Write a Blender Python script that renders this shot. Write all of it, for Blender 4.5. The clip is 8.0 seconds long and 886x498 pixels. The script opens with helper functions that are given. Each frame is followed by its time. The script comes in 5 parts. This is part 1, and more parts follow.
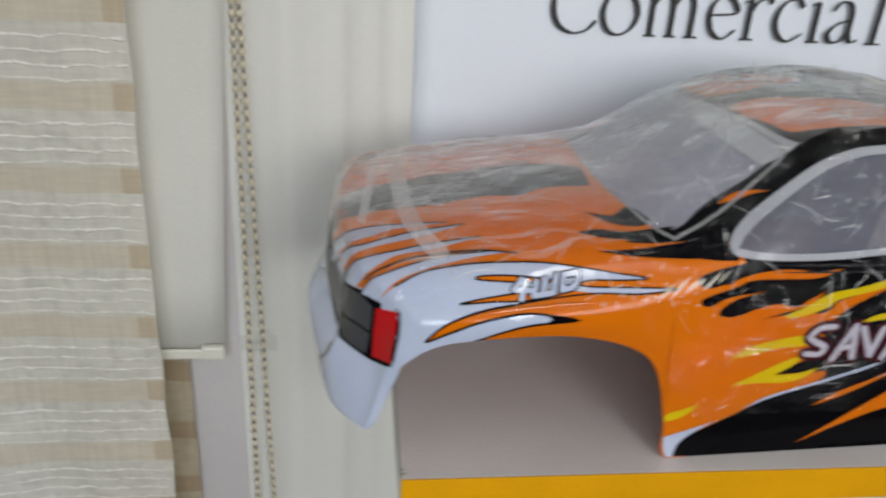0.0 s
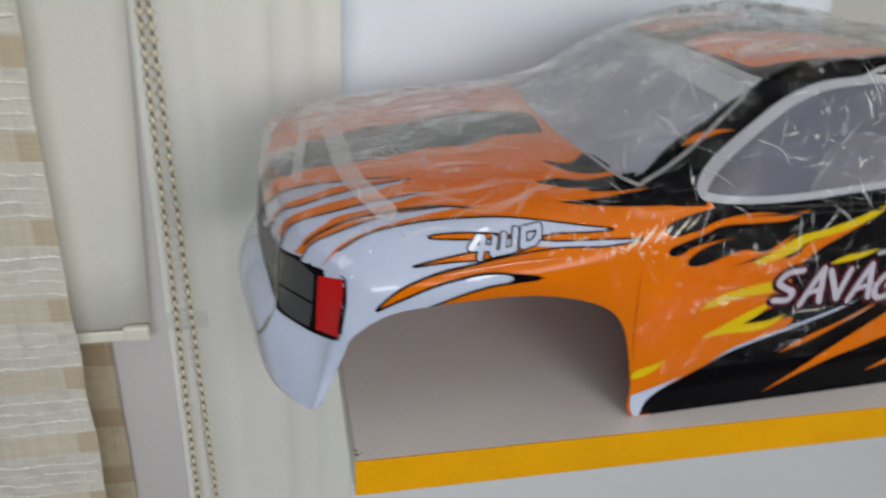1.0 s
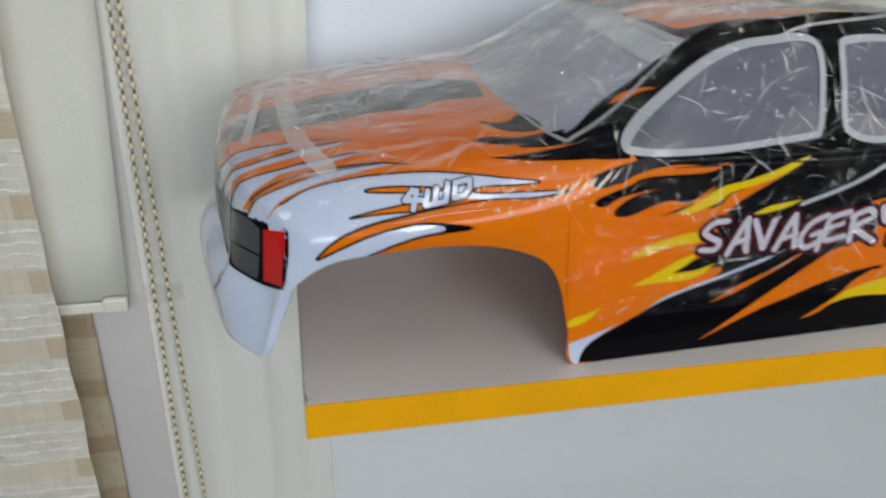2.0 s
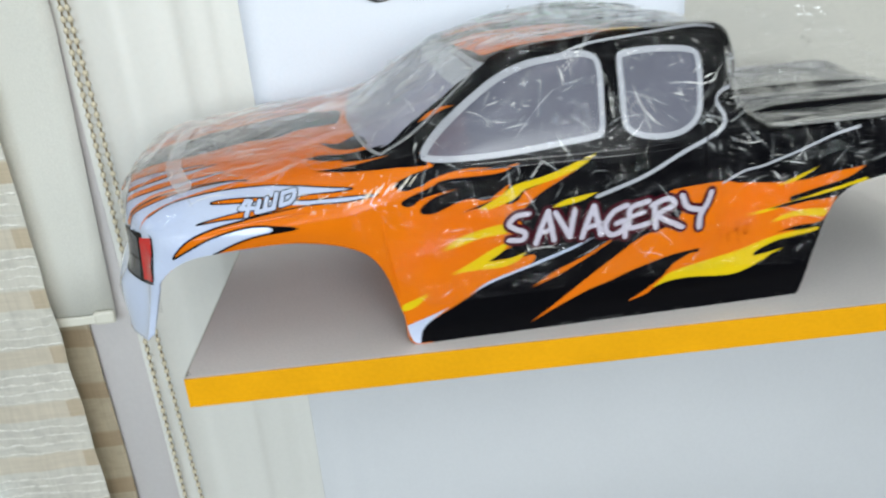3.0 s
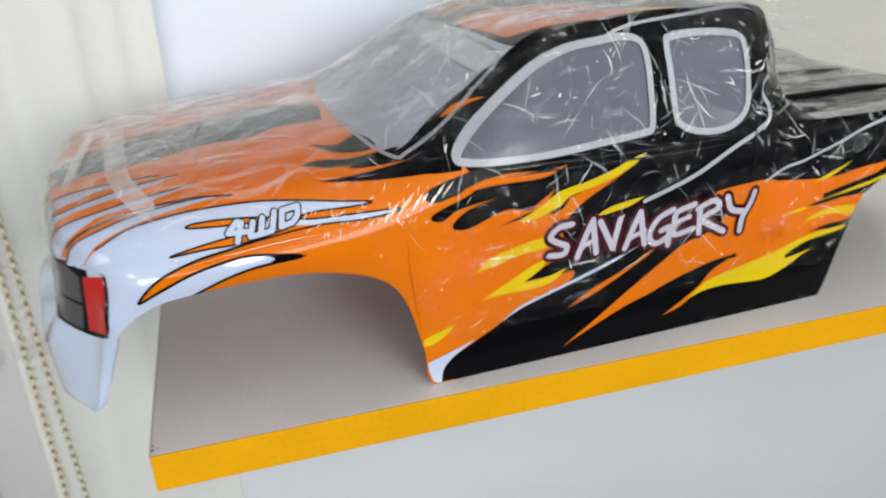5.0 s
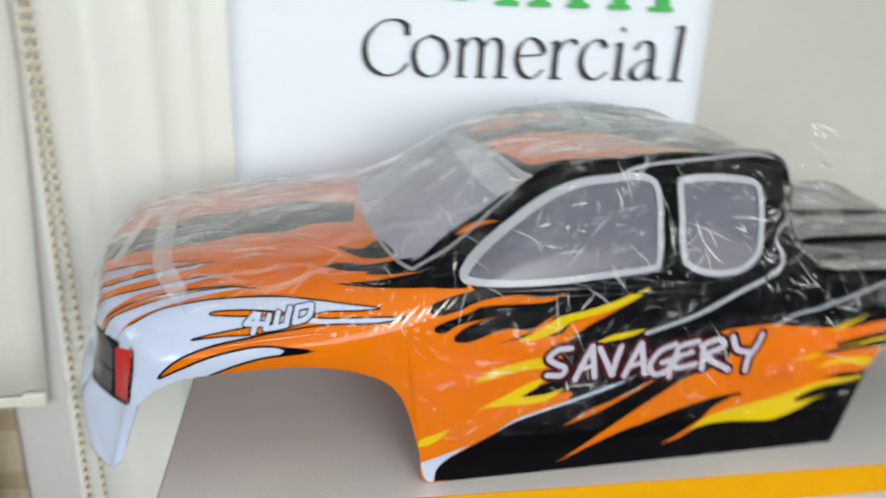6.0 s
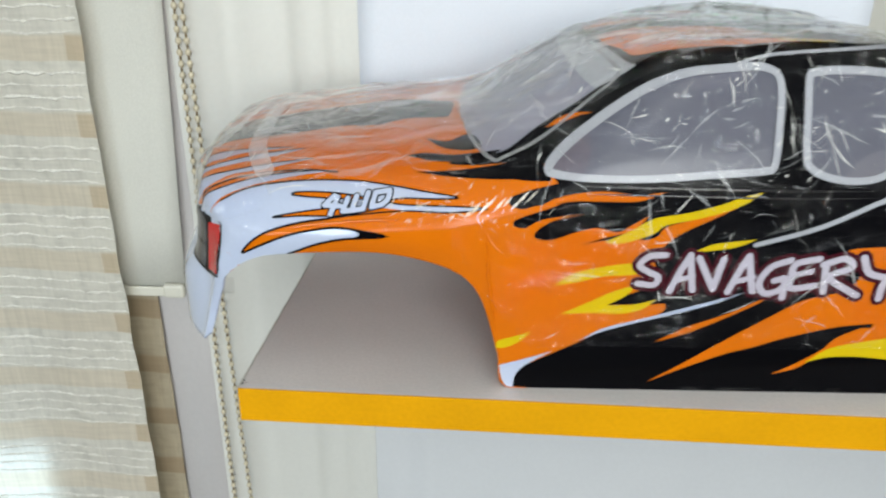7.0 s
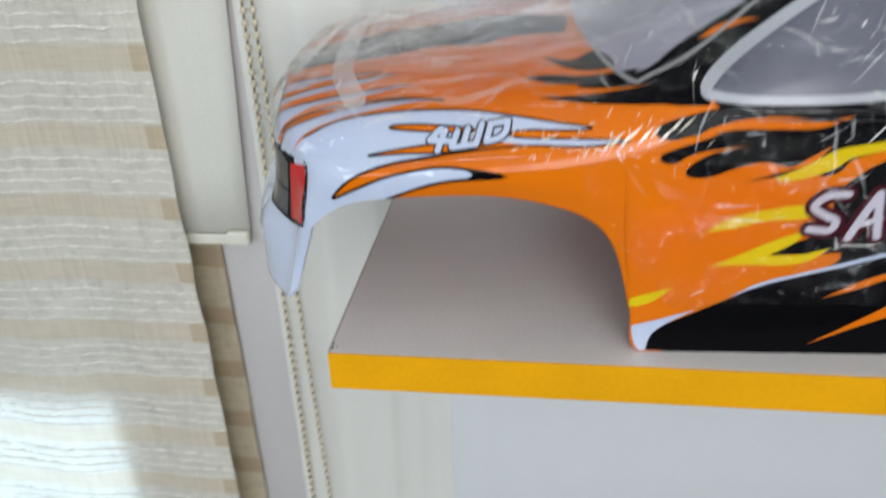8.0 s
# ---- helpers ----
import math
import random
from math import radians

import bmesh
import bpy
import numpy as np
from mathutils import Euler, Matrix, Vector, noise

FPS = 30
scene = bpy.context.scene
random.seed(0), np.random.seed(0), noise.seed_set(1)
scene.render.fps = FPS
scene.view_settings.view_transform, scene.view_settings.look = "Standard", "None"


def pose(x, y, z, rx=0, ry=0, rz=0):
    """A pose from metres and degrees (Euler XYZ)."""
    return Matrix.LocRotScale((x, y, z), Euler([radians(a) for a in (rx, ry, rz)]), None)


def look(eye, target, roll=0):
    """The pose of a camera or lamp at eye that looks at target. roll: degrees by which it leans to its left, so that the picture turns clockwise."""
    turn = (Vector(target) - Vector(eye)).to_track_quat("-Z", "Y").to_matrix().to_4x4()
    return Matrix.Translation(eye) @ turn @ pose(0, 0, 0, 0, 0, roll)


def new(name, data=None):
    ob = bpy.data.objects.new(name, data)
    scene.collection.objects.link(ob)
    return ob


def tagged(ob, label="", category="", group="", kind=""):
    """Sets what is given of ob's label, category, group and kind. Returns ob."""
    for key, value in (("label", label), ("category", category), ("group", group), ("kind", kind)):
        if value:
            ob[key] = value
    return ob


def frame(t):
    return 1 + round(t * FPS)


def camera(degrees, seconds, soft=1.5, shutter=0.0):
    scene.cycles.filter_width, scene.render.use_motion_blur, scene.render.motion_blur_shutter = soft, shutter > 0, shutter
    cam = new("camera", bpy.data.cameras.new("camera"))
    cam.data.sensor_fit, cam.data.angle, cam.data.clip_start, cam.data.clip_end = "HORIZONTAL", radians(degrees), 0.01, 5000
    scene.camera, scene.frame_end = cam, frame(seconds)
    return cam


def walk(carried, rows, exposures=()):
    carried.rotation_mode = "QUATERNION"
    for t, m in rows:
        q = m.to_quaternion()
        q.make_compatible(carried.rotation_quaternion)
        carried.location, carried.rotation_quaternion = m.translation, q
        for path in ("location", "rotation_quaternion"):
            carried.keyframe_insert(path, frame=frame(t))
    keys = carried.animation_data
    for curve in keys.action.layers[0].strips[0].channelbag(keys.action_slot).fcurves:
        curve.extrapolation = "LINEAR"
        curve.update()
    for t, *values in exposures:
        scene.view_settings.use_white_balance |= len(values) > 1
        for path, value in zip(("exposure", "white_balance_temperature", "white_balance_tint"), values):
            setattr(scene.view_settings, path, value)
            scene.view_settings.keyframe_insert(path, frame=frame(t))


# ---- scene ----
cam = camera(61.00, 8.0, soft=2.2, shutter=0.65)
PATH = [
    (0, (-0.0162, -0.2345, 1.3956), (0.0274, 0.1324, 1.2423), 2.98),
    (0.2, (-0.0241, -0.2332, 1.3917), (0.0122, 0.1359, 1.2418), 2.15),
    (0.5, (-0.0194, -0.2257, 1.3984), (0.0127, 0.1375, 1.2339), 0.77),
    (0.8, (-0.0227, -0.2156, 1.3827), (0.0420, 0.1431, 1.2179), 2.43),
    (1, (-0.0192, -0.2097, 1.3833), (0.0606, 0.1435, 1.2134), 2.74),
    (1.2, (-0.0114, -0.2052, 1.3818), (0.0688, 0.1438, 1.2036), 2.06),
    (2.3, (0.0162, -0.2592, 1.3712), (0.0880, 0.0974, 1.2049), 0.81),
    (2.5, (0.0422, -0.2760, 1.3631), (0.1005, 0.0850, 1.2010), -1.53),
    (2.7, (0.0713, -0.2912, 1.3706), (0.1135, 0.0747, 1.2147), -3.55),
    (3, (0.1102, -0.3132, 1.3827), (0.1297, 0.0560, 1.2298), -4.67),
    (3.3, (0.1297, -0.3371, 1.3819), (0.1281, 0.0358, 1.2374), -4.79),
    (3.5, (0.1344, -0.3447, 1.3848), (0.1139, 0.0259, 1.2358), -5.30),
    (4, (0.1189, -0.3303, 1.3809), (0.1096, 0.0420, 1.2349), -5.11),
    (4.2, (0.1027, -0.3147, 1.3814), (0.1070, 0.0593, 1.2395), -5.38),
    (5.3, (0.0360, -0.2290, 1.3740), (0.1530, 0.1153, 1.2074), -1.10),
    (5.5, (0.0380, -0.2320, 1.3810), (0.1524, 0.1174, 1.2234), -1.30),
    (5.8, (0.0530, -0.2510, 1.3941), (0.1439, 0.1119, 1.2525), 0.04),
    (6, (0.0670, -0.2560, 1.4010), (0.1316, 0.1157, 1.2682), 2.20),
    (6.2, (0.0797, -0.2588, 1.3968), (0.1192, 0.1170, 1.2655), 3.91),
    (6.5, (0.1070, -0.2580, 1.3930), (0.1204, 0.1178, 1.2565), 3.40),
    (6.8, (0.1068, -0.2603, 1.3727), (0.0954, 0.1125, 1.2282), 1.01),
    (7, (0.1020, -0.2560, 1.3740), (0.0768, 0.1116, 1.2182), 0.40),
    (7.5, (0.0800, -0.2380, 1.3630), (0.0688, 0.1290, 1.2044), 1.10),
    (7.8, (0.0642, -0.2262, 1.3621), (0.0375, 0.1337, 1.1895), 0.35),
    (8, (0.0710, -0.2160, 1.3580), (0.0258, 0.1355, 1.1725), -1.80),
]
EXPOSURES = [(0, -0.56, 6500, 10), (0.5, -0.56, 6500, 10), (1, -0.56, 6500, 10), (2.5, -0.31, 6250, 6), (3, -0.02, 6150, 5), (3.5, 0.04, 6150, 5), (4, -0.16, 6150, 5),
             (5.5, -0.03, 6500, 9), (6, -0.04, 6450, 6), (6.5, -0.15, 6400, 5), (7, -0.11, 6400, 5), (7.5, -0.16, 6400, 7), (8, -0.22, 6250, 8)]
walk(cam, [(t, look(eye, target, roll)) for t, eye, target, roll in PATH], EXPOSURES)

# ---- light ----
world = bpy.data.worlds.new("world")
scene.world = world
world.use_nodes = True
sky = world.node_tree.nodes.new("ShaderNodeTexSky")
sky.sky_type, sky.sun_disc = "NISHITA", False
sky.sun_elevation, sky.sun_rotation = radians(40), radians(150)
world.node_tree.nodes["Background"].inputs[1].default_value = 0.1
world.node_tree.links.new(sky.outputs[0], world.node_tree.nodes["Background"].inputs[0])


def area_lamp(name, m, width, height, watts, colour):
    data = bpy.data.lights.new(name, "AREA")
    data.shape, data.size, data.size_y, data.energy, data.color = "RECTANGLE", width, height, watts, colour
    ob = new(name, data)
    ob.matrix_world = m
    return ob


# daylight from two unseen wide windows opposite the shelf; second window, ceiling tubes added fill
area_lamp("window_daylight", look((0.75, -2.64, 1.80), (0.15, 0.2, 1.25)), 1.25, 1.0, 46.0, (1.0, 0.98, 0.96))
area_lamp("second_window_fill", look((-0.70, -2.64, 1.80), (0.0, 0.2, 1.25)), 1.25, 1.0, 28.0, (0.86, 0.93, 1.0))
for x, y in ((0.35, -0.8), (0.35, -2.0), (-1.2, -1.3), (1.8, -1.3)):
    area_lamp("ceiling_tube_fill", look((x, y, 2.66), (x, y, 0.0), 90), 1.2, 0.04, 2.0, (1.0, 0.98, 0.95))
area_lamp("pane_daylight", look((-0.3954, 0.1735, 0.85), (-0.3954, 0.0, 0.85)), 0.36, 0.36, 2.1, (0.60, 0.80, 1.0))

# ---- materials ----


def material(name, colour, rough=0.5, metal=0.0, grain=0.0, grain_size=200.0, bump=0.0, blotch=0.0, blotch_size=12.0, stretch=(1, 1, 1), coat=0.0, shine=0.5):
    """A surface with fine grain and broad blotches in its colour, and a fine relief."""
    mat = bpy.data.materials.new(name)
    mat.use_nodes = True
    nt = mat.node_tree
    n, ln = nt.nodes, nt.links
    bsdf = n["Principled BSDF"]
    bsdf.inputs["Roughness"].default_value = rough
    bsdf.inputs["Metallic"].default_value = metal
    bsdf.inputs["Coat Weight"].default_value = coat
    bsdf.inputs["Specular IOR Level"].default_value = shine
    bsdf.inputs["Coat Roughness"].default_value = 0.05
    co = n.new("ShaderNodeTexCoord")
    mp = n.new("ShaderNodeMapping")
    mp.inputs["Scale"].default_value = stretch
    ln.new(co.outputs["Object"], mp.inputs["Vector"])
    fine, broad = n.new("ShaderNodeTexNoise"), n.new("ShaderNodeTexNoise")
    fine.inputs["Scale"].default_value, fine.inputs["Detail"].default_value = grain_size, 4
    broad.inputs["Scale"].default_value, broad.inputs["Detail"].default_value = blotch_size, 3
    for tex in (fine, broad):
        ln.new(mp.outputs[0], tex.inputs["Vector"])
    mix1, mix2 = n.new("ShaderNodeMix"), n.new("ShaderNodeMix")
    for mx, tex, amount in ((mix1, fine, grain), (mix2, broad, blotch)):
        mx.data_type, mx.blend_type = "RGBA", "MULTIPLY"
        ramp = n.new("ShaderNodeMapRange")
        ramp.inputs["From Min"].default_value, ramp.inputs["From Max"].default_value = 0.3, 0.7
        ramp.inputs["To Min"].default_value, ramp.inputs["To Max"].default_value = 1.0 - amount, 1.0 + amount * 0.5
        ln.new(tex.outputs["Fac"], ramp.inputs["Value"])
        grey = n.new("ShaderNodeCombineColor")
        for k in range(3):
            ln.new(ramp.outputs[0], grey.inputs[k])
        mx.inputs["Factor"].default_value = 1.0
        ln.new(grey.outputs[0], mx.inputs["B"])
    mix1.inputs["A"].default_value = (*colour, 1)
    ln.new(mix1.outputs["Result"], mix2.inputs["A"])
    ln.new(mix2.outputs["Result"], bsdf.inputs["Base Color"])
    if bump:
        bp = n.new("ShaderNodeBump")
        bp.inputs["Strength"].default_value, bp.inputs["Distance"].default_value = bump, 0.0006
        ln.new(fine.outputs["Fac"], bp.inputs["Height"])
        ln.new(bp.outputs[0], bsdf.inputs["Normal"])
    return mat


PAINT = dict(rough=0.11, grain=0.03, grain_size=900, blotch=0.05, blotch_size=30, coat=0.0, shine=0.22)
ORANGE = material("orange_paint", (0.70, 0.165, 0.003), **PAINT)
BLACK = material("black_paint", (0.003, 0.003, 0.004), **{**PAINT, "shine": 0.05})
WHITE = material("white_paint", (0.52, 0.585, 0.75), **{**PAINT, "shine": 0.5, "rough": 0.08, "coat": 0.7})
YELLOW = material("yellow_paint", (0.68, 0.50, 0.006), **PAINT)
SILVER = material("silver_paint", (0.43, 0.44, 0.48), **PAINT)
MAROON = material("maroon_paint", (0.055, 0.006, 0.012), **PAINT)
RED = material("red_lamp_print", (0.54, 0.006, 0.007), **{**PAINT, "shine": 0.2, "rough": 0.08})
GREYLAMP = material("dark_grey_lamp_print", (0.055, 0.057, 0.064), **PAINT)
SHELF_TOP = material("grey_laminate", (0.82, 0.78, 0.76), 0.42, grain=0.06, grain_size=700, blotch=0.06, blotch_size=14, bump=0.05)
YELLOW_TAPE = material("yellow_edge_band", (0.74, 0.35, 0.002), 0.5, shine=0.12, grain=0.05, grain_size=500, blotch=0.07, blotch_size=25, bump=0.05)
WALL = material("off_white_wall_paint", (0.65, 0.665, 0.64), 0.65, grain=0.03, grain_size=350, blotch=0.05, blotch_size=5, bump=0.15)
PAPER = material("white_paper", (0.73, 0.765, 0.84), 0.6, grain=0.02, grain_size=600, blotch=0.02, blotch_size=9, bump=0.05)
BLIND = material("cream_blind_cloth", (0.62, 0.615, 0.56), 0.8, grain=0.06, grain_size=900, blotch=0.05, blotch_size=8, bump=0.3)
PLASTIC = material("cream_plastic", (0.66, 0.645, 0.56), 0.4, grain=0.03, blotch=0.05)
BEAD = material("ivory_bead_plastic", (0.58, 0.52, 0.38), 0.35, grain=0.05, blotch=0.1, blotch_size=60)
INK = material("black_ink", (0.012, 0.012, 0.014), 0.6, grain=0.1, blotch=0.1)
GREEN_INK = material("green_ink", (0.04, 0.42, 0.07), 0.6, grain=0.1, blotch=0.1)
# unseen low wall and floor, made dark to deepen reflections in the film
LOW_WALL = material("dull_grey_room_paint", (0.16, 0.155, 0.15), 0.7, grain=0.05, grain_size=200, blotch=0.08, blotch_size=3)
FLOOR = material("dark_floor_tile", (0.10, 0.098, 0.095), 0.4, grain=0.1, grain_size=80, blotch=0.1)
ROOM = material("cream_room_paint", (0.78, 0.77, 0.74), 0.8, grain=0.05, grain_size=200, blotch=0.08, blotch_size=3)
CEILING = material("white_ceiling_paint", (0.78, 0.78, 0.76), 0.8, grain=0.03, blotch=0.04)

# darker lilac casing colour that holds the shade beside the curtain
SHADED_CASING = material("lilac_shaded_casing", (0.56, 0.535, 0.53), 0.5, grain=0.03, grain_size=300, blotch=0.05, blotch_size=6)
WARM_WALL = material("warm_grey_wall_paint", (0.47, 0.46, 0.415), 0.6, grain=0.03, grain_size=350, blotch=0.06, blotch_size=5, bump=0.15)
TRIM = material("off_white_gloss_casing", (0.67, 0.67, 0.63), 0.38, grain=0.02, grain_size=300, blotch=0.04, blotch_size=6)
PANEL = material("bluish_white_panel", (0.54, 0.555, 0.575), 0.5, grain=0.02, grain_size=300, blotch=0.04, blotch_size=6)
RIDGE = material("glossy_black_ridge", (0.006, 0.006, 0.008), **{**PAINT, "rough": 0.05, "shine": 1.0})
FENDER_RIDGE = material("glossy_orange_ridge", (0.70, 0.165, 0.003), **{**PAINT, "rough": 0.05, "shine": 1.0})
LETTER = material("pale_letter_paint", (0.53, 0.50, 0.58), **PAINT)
CORD = material("brown_cord", (0.20, 0.155, 0.085), 0.8, grain=0.1)
THREAD = material("white_thread", (0.82, 0.80, 0.73), 0.8, grain=0.2, grain_size=500, bump=0.5)


def cloth_material(name, light, tan, edge_tan, see_through):
    """Woven cloth with tan and pale bands; the last threads by the edge are darker in the tan bands."""
    mat = bpy.data.materials.new(name)
    mat.use_nodes = True
    nt = mat.node_tree
    n, ln = nt.nodes, nt.links
    bsdf = n["Principled BSDF"]
    bsdf.inputs["Roughness"].default_value = 0.85

    def maths(op, a, b=None, c=None):
        node = n.new("ShaderNodeMath")
        node.operation = op
        for k, v in enumerate((a, b, c)):
            if v is None:
                continue
            if isinstance(v, (int, float)):
                node.inputs[k].default_value = v
            else:
                ln.new(v, node.inputs[k])
        return node.outputs[0]

    def noise_of(scale, stretch, detail=3):
        mp = n.new("ShaderNodeMapping")
        mp.inputs["Scale"].default_value = stretch
        ln.new(co.outputs["Object"], mp.inputs["Vector"])
        tex = n.new("ShaderNodeTexNoise")
        tex.inputs["Scale"].default_value, tex.inputs["Detail"].default_value = scale, detail
        ln.new(mp.outputs[0], tex.inputs["Vector"])
        return tex.outputs["Fac"]

    co = n.new("ShaderNodeTexCoord")
    xyz = n.new("ShaderNodeSeparateXYZ")
    ln.new(co.outputs["Object"], xyz.inputs[0])
    wobble = maths("MULTIPLY", maths("SUBTRACT", noise_of(22.0, (1, 1, 0.3)), 0.5), 0.006)
    height = maths("ADD", xyz.outputs["Z"], wobble)
    # place within one repeat of the bands, 0 at a tan band's foot
    phase = maths("FRACT", maths("DIVIDE", maths("SUBTRACT", height, 1.2 + 1.246 * 0.0835), 0.53 * 0.0835))
    edge = n.new("ShaderNodeMapRange")
    edge.interpolation_type = "SMOOTHSTEP"
    edge.inputs["From Min"].default_value, edge.inputs["From Max"].default_value = 0.29, 0.36
    edge.inputs["To Min"].default_value, edge.inputs["To Max"].default_value = 1.0, 0.0
    ln.new(phase, edge.inputs["Value"])
    near_edge = maths("GREATER_THAN", maths("ADD", xyz.outputs["X"], wobble), -1.72 * 0.0835)
    blotch = noise_of(30.0, (1.0, 1.0, 0.35))
    warp = noise_of(420.0, (1.0, 1.0, 0.06), 2)
    weft = noise_of(520.0, (0.08, 0.3, 1.0), 2)

    def mix(a, b, f, mode="MIX"):
        node = n.new("ShaderNodeMix")
        node.data_type, node.blend_type = "RGBA", mode
        for socket, v in (("A", a), ("B", b)):
            if isinstance(v, tuple):
                node.inputs[socket].default_value = (*v, 1)
            else:
                ln.new(v, node.inputs[socket])
        if isinstance(f, float):
            node.inputs["Factor"].default_value = f
        else:
            ln.new(f, node.inputs["Factor"])
        return node.outputs["Result"]

    tans = mix(tan, edge_tan, near_edge)
    lights = mix(light, tuple(v * 0.80 for v in light), blotch)
    pucker_shade = n.new("ShaderNodeMapRange")   # shade of small puckers between the raised threads, painted as darker colour
    pucker_shade.interpolation_type = "SMOOTHSTEP"
    pucker_shade.inputs["From Min"].default_value, pucker_shade.inputs["From Max"].default_value = 0.45, 0.75
    ln.new(noise_of(110.0, (1.0, 1.0, 1.2), 2), pucker_shade.inputs["Value"])
    lights = mix(lights, tuple(v * 0.80 for v in light), pucker_shade.outputs[0])
    colour = mix(lights, tans, edge.outputs[0])
    grain = maths("ADD", maths("MULTIPLY", warp, 0.5), maths("MULTIPLY", weft, 0.5))
    shade = maths("ADD", maths("MULTIPLY", grain, 0.5), 0.75)
    grey = n.new("ShaderNodeCombineColor")
    for k in range(3):
        ln.new(shade, grey.inputs[k])
    colour = mix(colour, grey.outputs[0], 1.0, "MULTIPLY")
    ln.new(colour, bsdf.inputs["Base Color"])
    bp = n.new("ShaderNodeBump")
    bp.inputs["Strength"].default_value, bp.inputs["Distance"].default_value = 0.6, 0.0006
    ln.new(grain, bp.inputs["Height"])
    ln.new(bp.outputs[0], bsdf.inputs["Normal"])
    glow = n.new("ShaderNodeBsdfTranslucent")
    ln.new(colour, glow.inputs["Color"])
    both = n.new("ShaderNodeMixShader")
    both.inputs[0].default_value = see_through
    ln.new(bsdf.outputs[0], both.inputs[1])
    ln.new(glow.outputs[0], both.inputs[2])
    ln.new(both.outputs[0], n["Material Output"].inputs["Surface"])
    return mat


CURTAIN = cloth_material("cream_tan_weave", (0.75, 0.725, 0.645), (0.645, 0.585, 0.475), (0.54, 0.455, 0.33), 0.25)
# the same weave in browner colours, which hold the inner fold's shade
CURTAIN_BACK = cloth_material("weave_with_painted_shade", (0.48, 0.41, 0.29), (0.36, 0.285, 0.185), (0.34, 0.265, 0.17), 0.15)


def film_material(name, haze, lines, tint, crease, ior, milk_colour=(0.8, 0.8, 0.82), size=1.0, far=0.0, gloss_rough=0.08, patchy=False, crumple=0.0, sheen=(0.06, 0.85)):
    """Thin clear film: see-through, glossy by the angle, milky where it stands loose; the wrinkles' fine bright lines
    are painted in milk.
    """
    mat = bpy.data.materials.new(name)
    mat.use_nodes = True
    nt = mat.node_tree
    n, ln = nt.nodes, nt.links
    n.remove(n["Principled BSDF"])
    co = n.new("ShaderNodeTexCoord")

    def maths(op, a, b=0.0, c=0.0):
        node = n.new("ShaderNodeMath")
        node.operation = op
        for k, v in enumerate((a, b, c)):
            if isinstance(v, (int, float)):
                node.inputs[k].default_value = v
            else:
                ln.new(v, node.inputs[k])
        return node.outputs[0]

    def noise_of(scale, detail, warp, stretch, turn):
        mp = n.new("ShaderNodeMapping")
        mp.inputs["Scale"].default_value = stretch
        mp.inputs["Rotation"].default_value = tuple(radians(v) for v in turn)
        ln.new(co.outputs["Object"], mp.inputs["Vector"])
        tex = n.new("ShaderNodeTexNoise")
        tex.inputs["Scale"].default_value, tex.inputs["Detail"].default_value, tex.inputs["Distortion"].default_value = scale * size, detail, warp
        ln.new(mp.outputs[0], tex.inputs["Vector"])
        return tex.outputs["Fac"]

    def ramp(v, low, high, a=0.0, b=1.0):
        node = n.new("ShaderNodeMapRange")
        node.interpolation_type = "SMOOTHSTEP"
        for key, value in (("From Min", low), ("From Max", high), ("To Min", a), ("To Max", b)):
            node.inputs[key].default_value = value
        ln.new(v, node.inputs["Value"])
        return node.outputs[0]

    def ridge(v, half):
        """A thin line wherever the noise passes its middle."""
        return ramp(maths("ABSOLUTE", maths("SUBTRACT", v, 0.5)), 0.0, half, 1.0, 0.0)

    loose = ramp(noise_of(20.0, 3.0, 1.2, (1, 1, 1), (0, 0, 0)), 0.36, 0.64)
    broken = ramp(noise_of(48.0, 2.0, 0.5, (1, 1, 1), (20, 0, 40)), 0.42, 0.62)
    long_a = noise_of(58.0, 2.0, 0.9, (0.30, 1.0, 1.0), (0, 12, -8))
    long_b = noise_of(80.0, 2.0, 0.7, (1.0, 0.8, 0.32), (0, -28, 14))
    soft = ramp(noise_of(66.0, 6.0, 1.8, (0.22, 1.0, 0.9), (0, 8, 10)), 0.41, 0.62)
    fine = maths("MULTIPLY", maths("MAXIMUM", ridge(long_a, 0.016), ridge(long_b, 0.013)), broken)
    wide = maths("MULTIPLY", ridge(long_a, 0.07), loose)
    milkiness = maths("MULTIPLY_ADD", maths("MULTIPLY", soft, loose), haze * (0.75 if far else 1.8 if patchy else 0.2), haze * (0.75 if far else 0.28 if patchy else 0.9))
    if far:   # milkier over the far half and roof: looser film, with grazing sheen painted in
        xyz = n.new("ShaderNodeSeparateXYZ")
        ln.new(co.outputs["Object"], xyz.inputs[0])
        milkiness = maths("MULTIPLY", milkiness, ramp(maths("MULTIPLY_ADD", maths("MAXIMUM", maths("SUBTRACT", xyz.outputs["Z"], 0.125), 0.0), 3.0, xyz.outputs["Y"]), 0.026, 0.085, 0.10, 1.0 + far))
    milkiness = maths("MULTIPLY_ADD", wide, lines * (0.35 if far else 0.14), milkiness)
    milkiness = maths("MULTIPLY_ADD", fine, lines, milkiness)
    milkiness = maths("MINIMUM", milkiness, 0.95)
    bp = n.new("ShaderNodeBump")
    if crumple:   # sharp little facets, gathered in patches, over long pulled folds; heights in metres
        drift = n.new("ShaderNodeTexNoise")
        drift.inputs["Scale"].default_value, drift.inputs["Detail"].default_value = 45.0, 2.0
        ln.new(co.outputs["Object"], drift.inputs["Vector"])
        bent = n.new("ShaderNodeVectorMath")
        bent.operation = "MULTIPLY_ADD"
        ln.new(drift.outputs["Color"], bent.inputs[0])
        bent.inputs[1].default_value = (0.02, 0.02, 0.02)
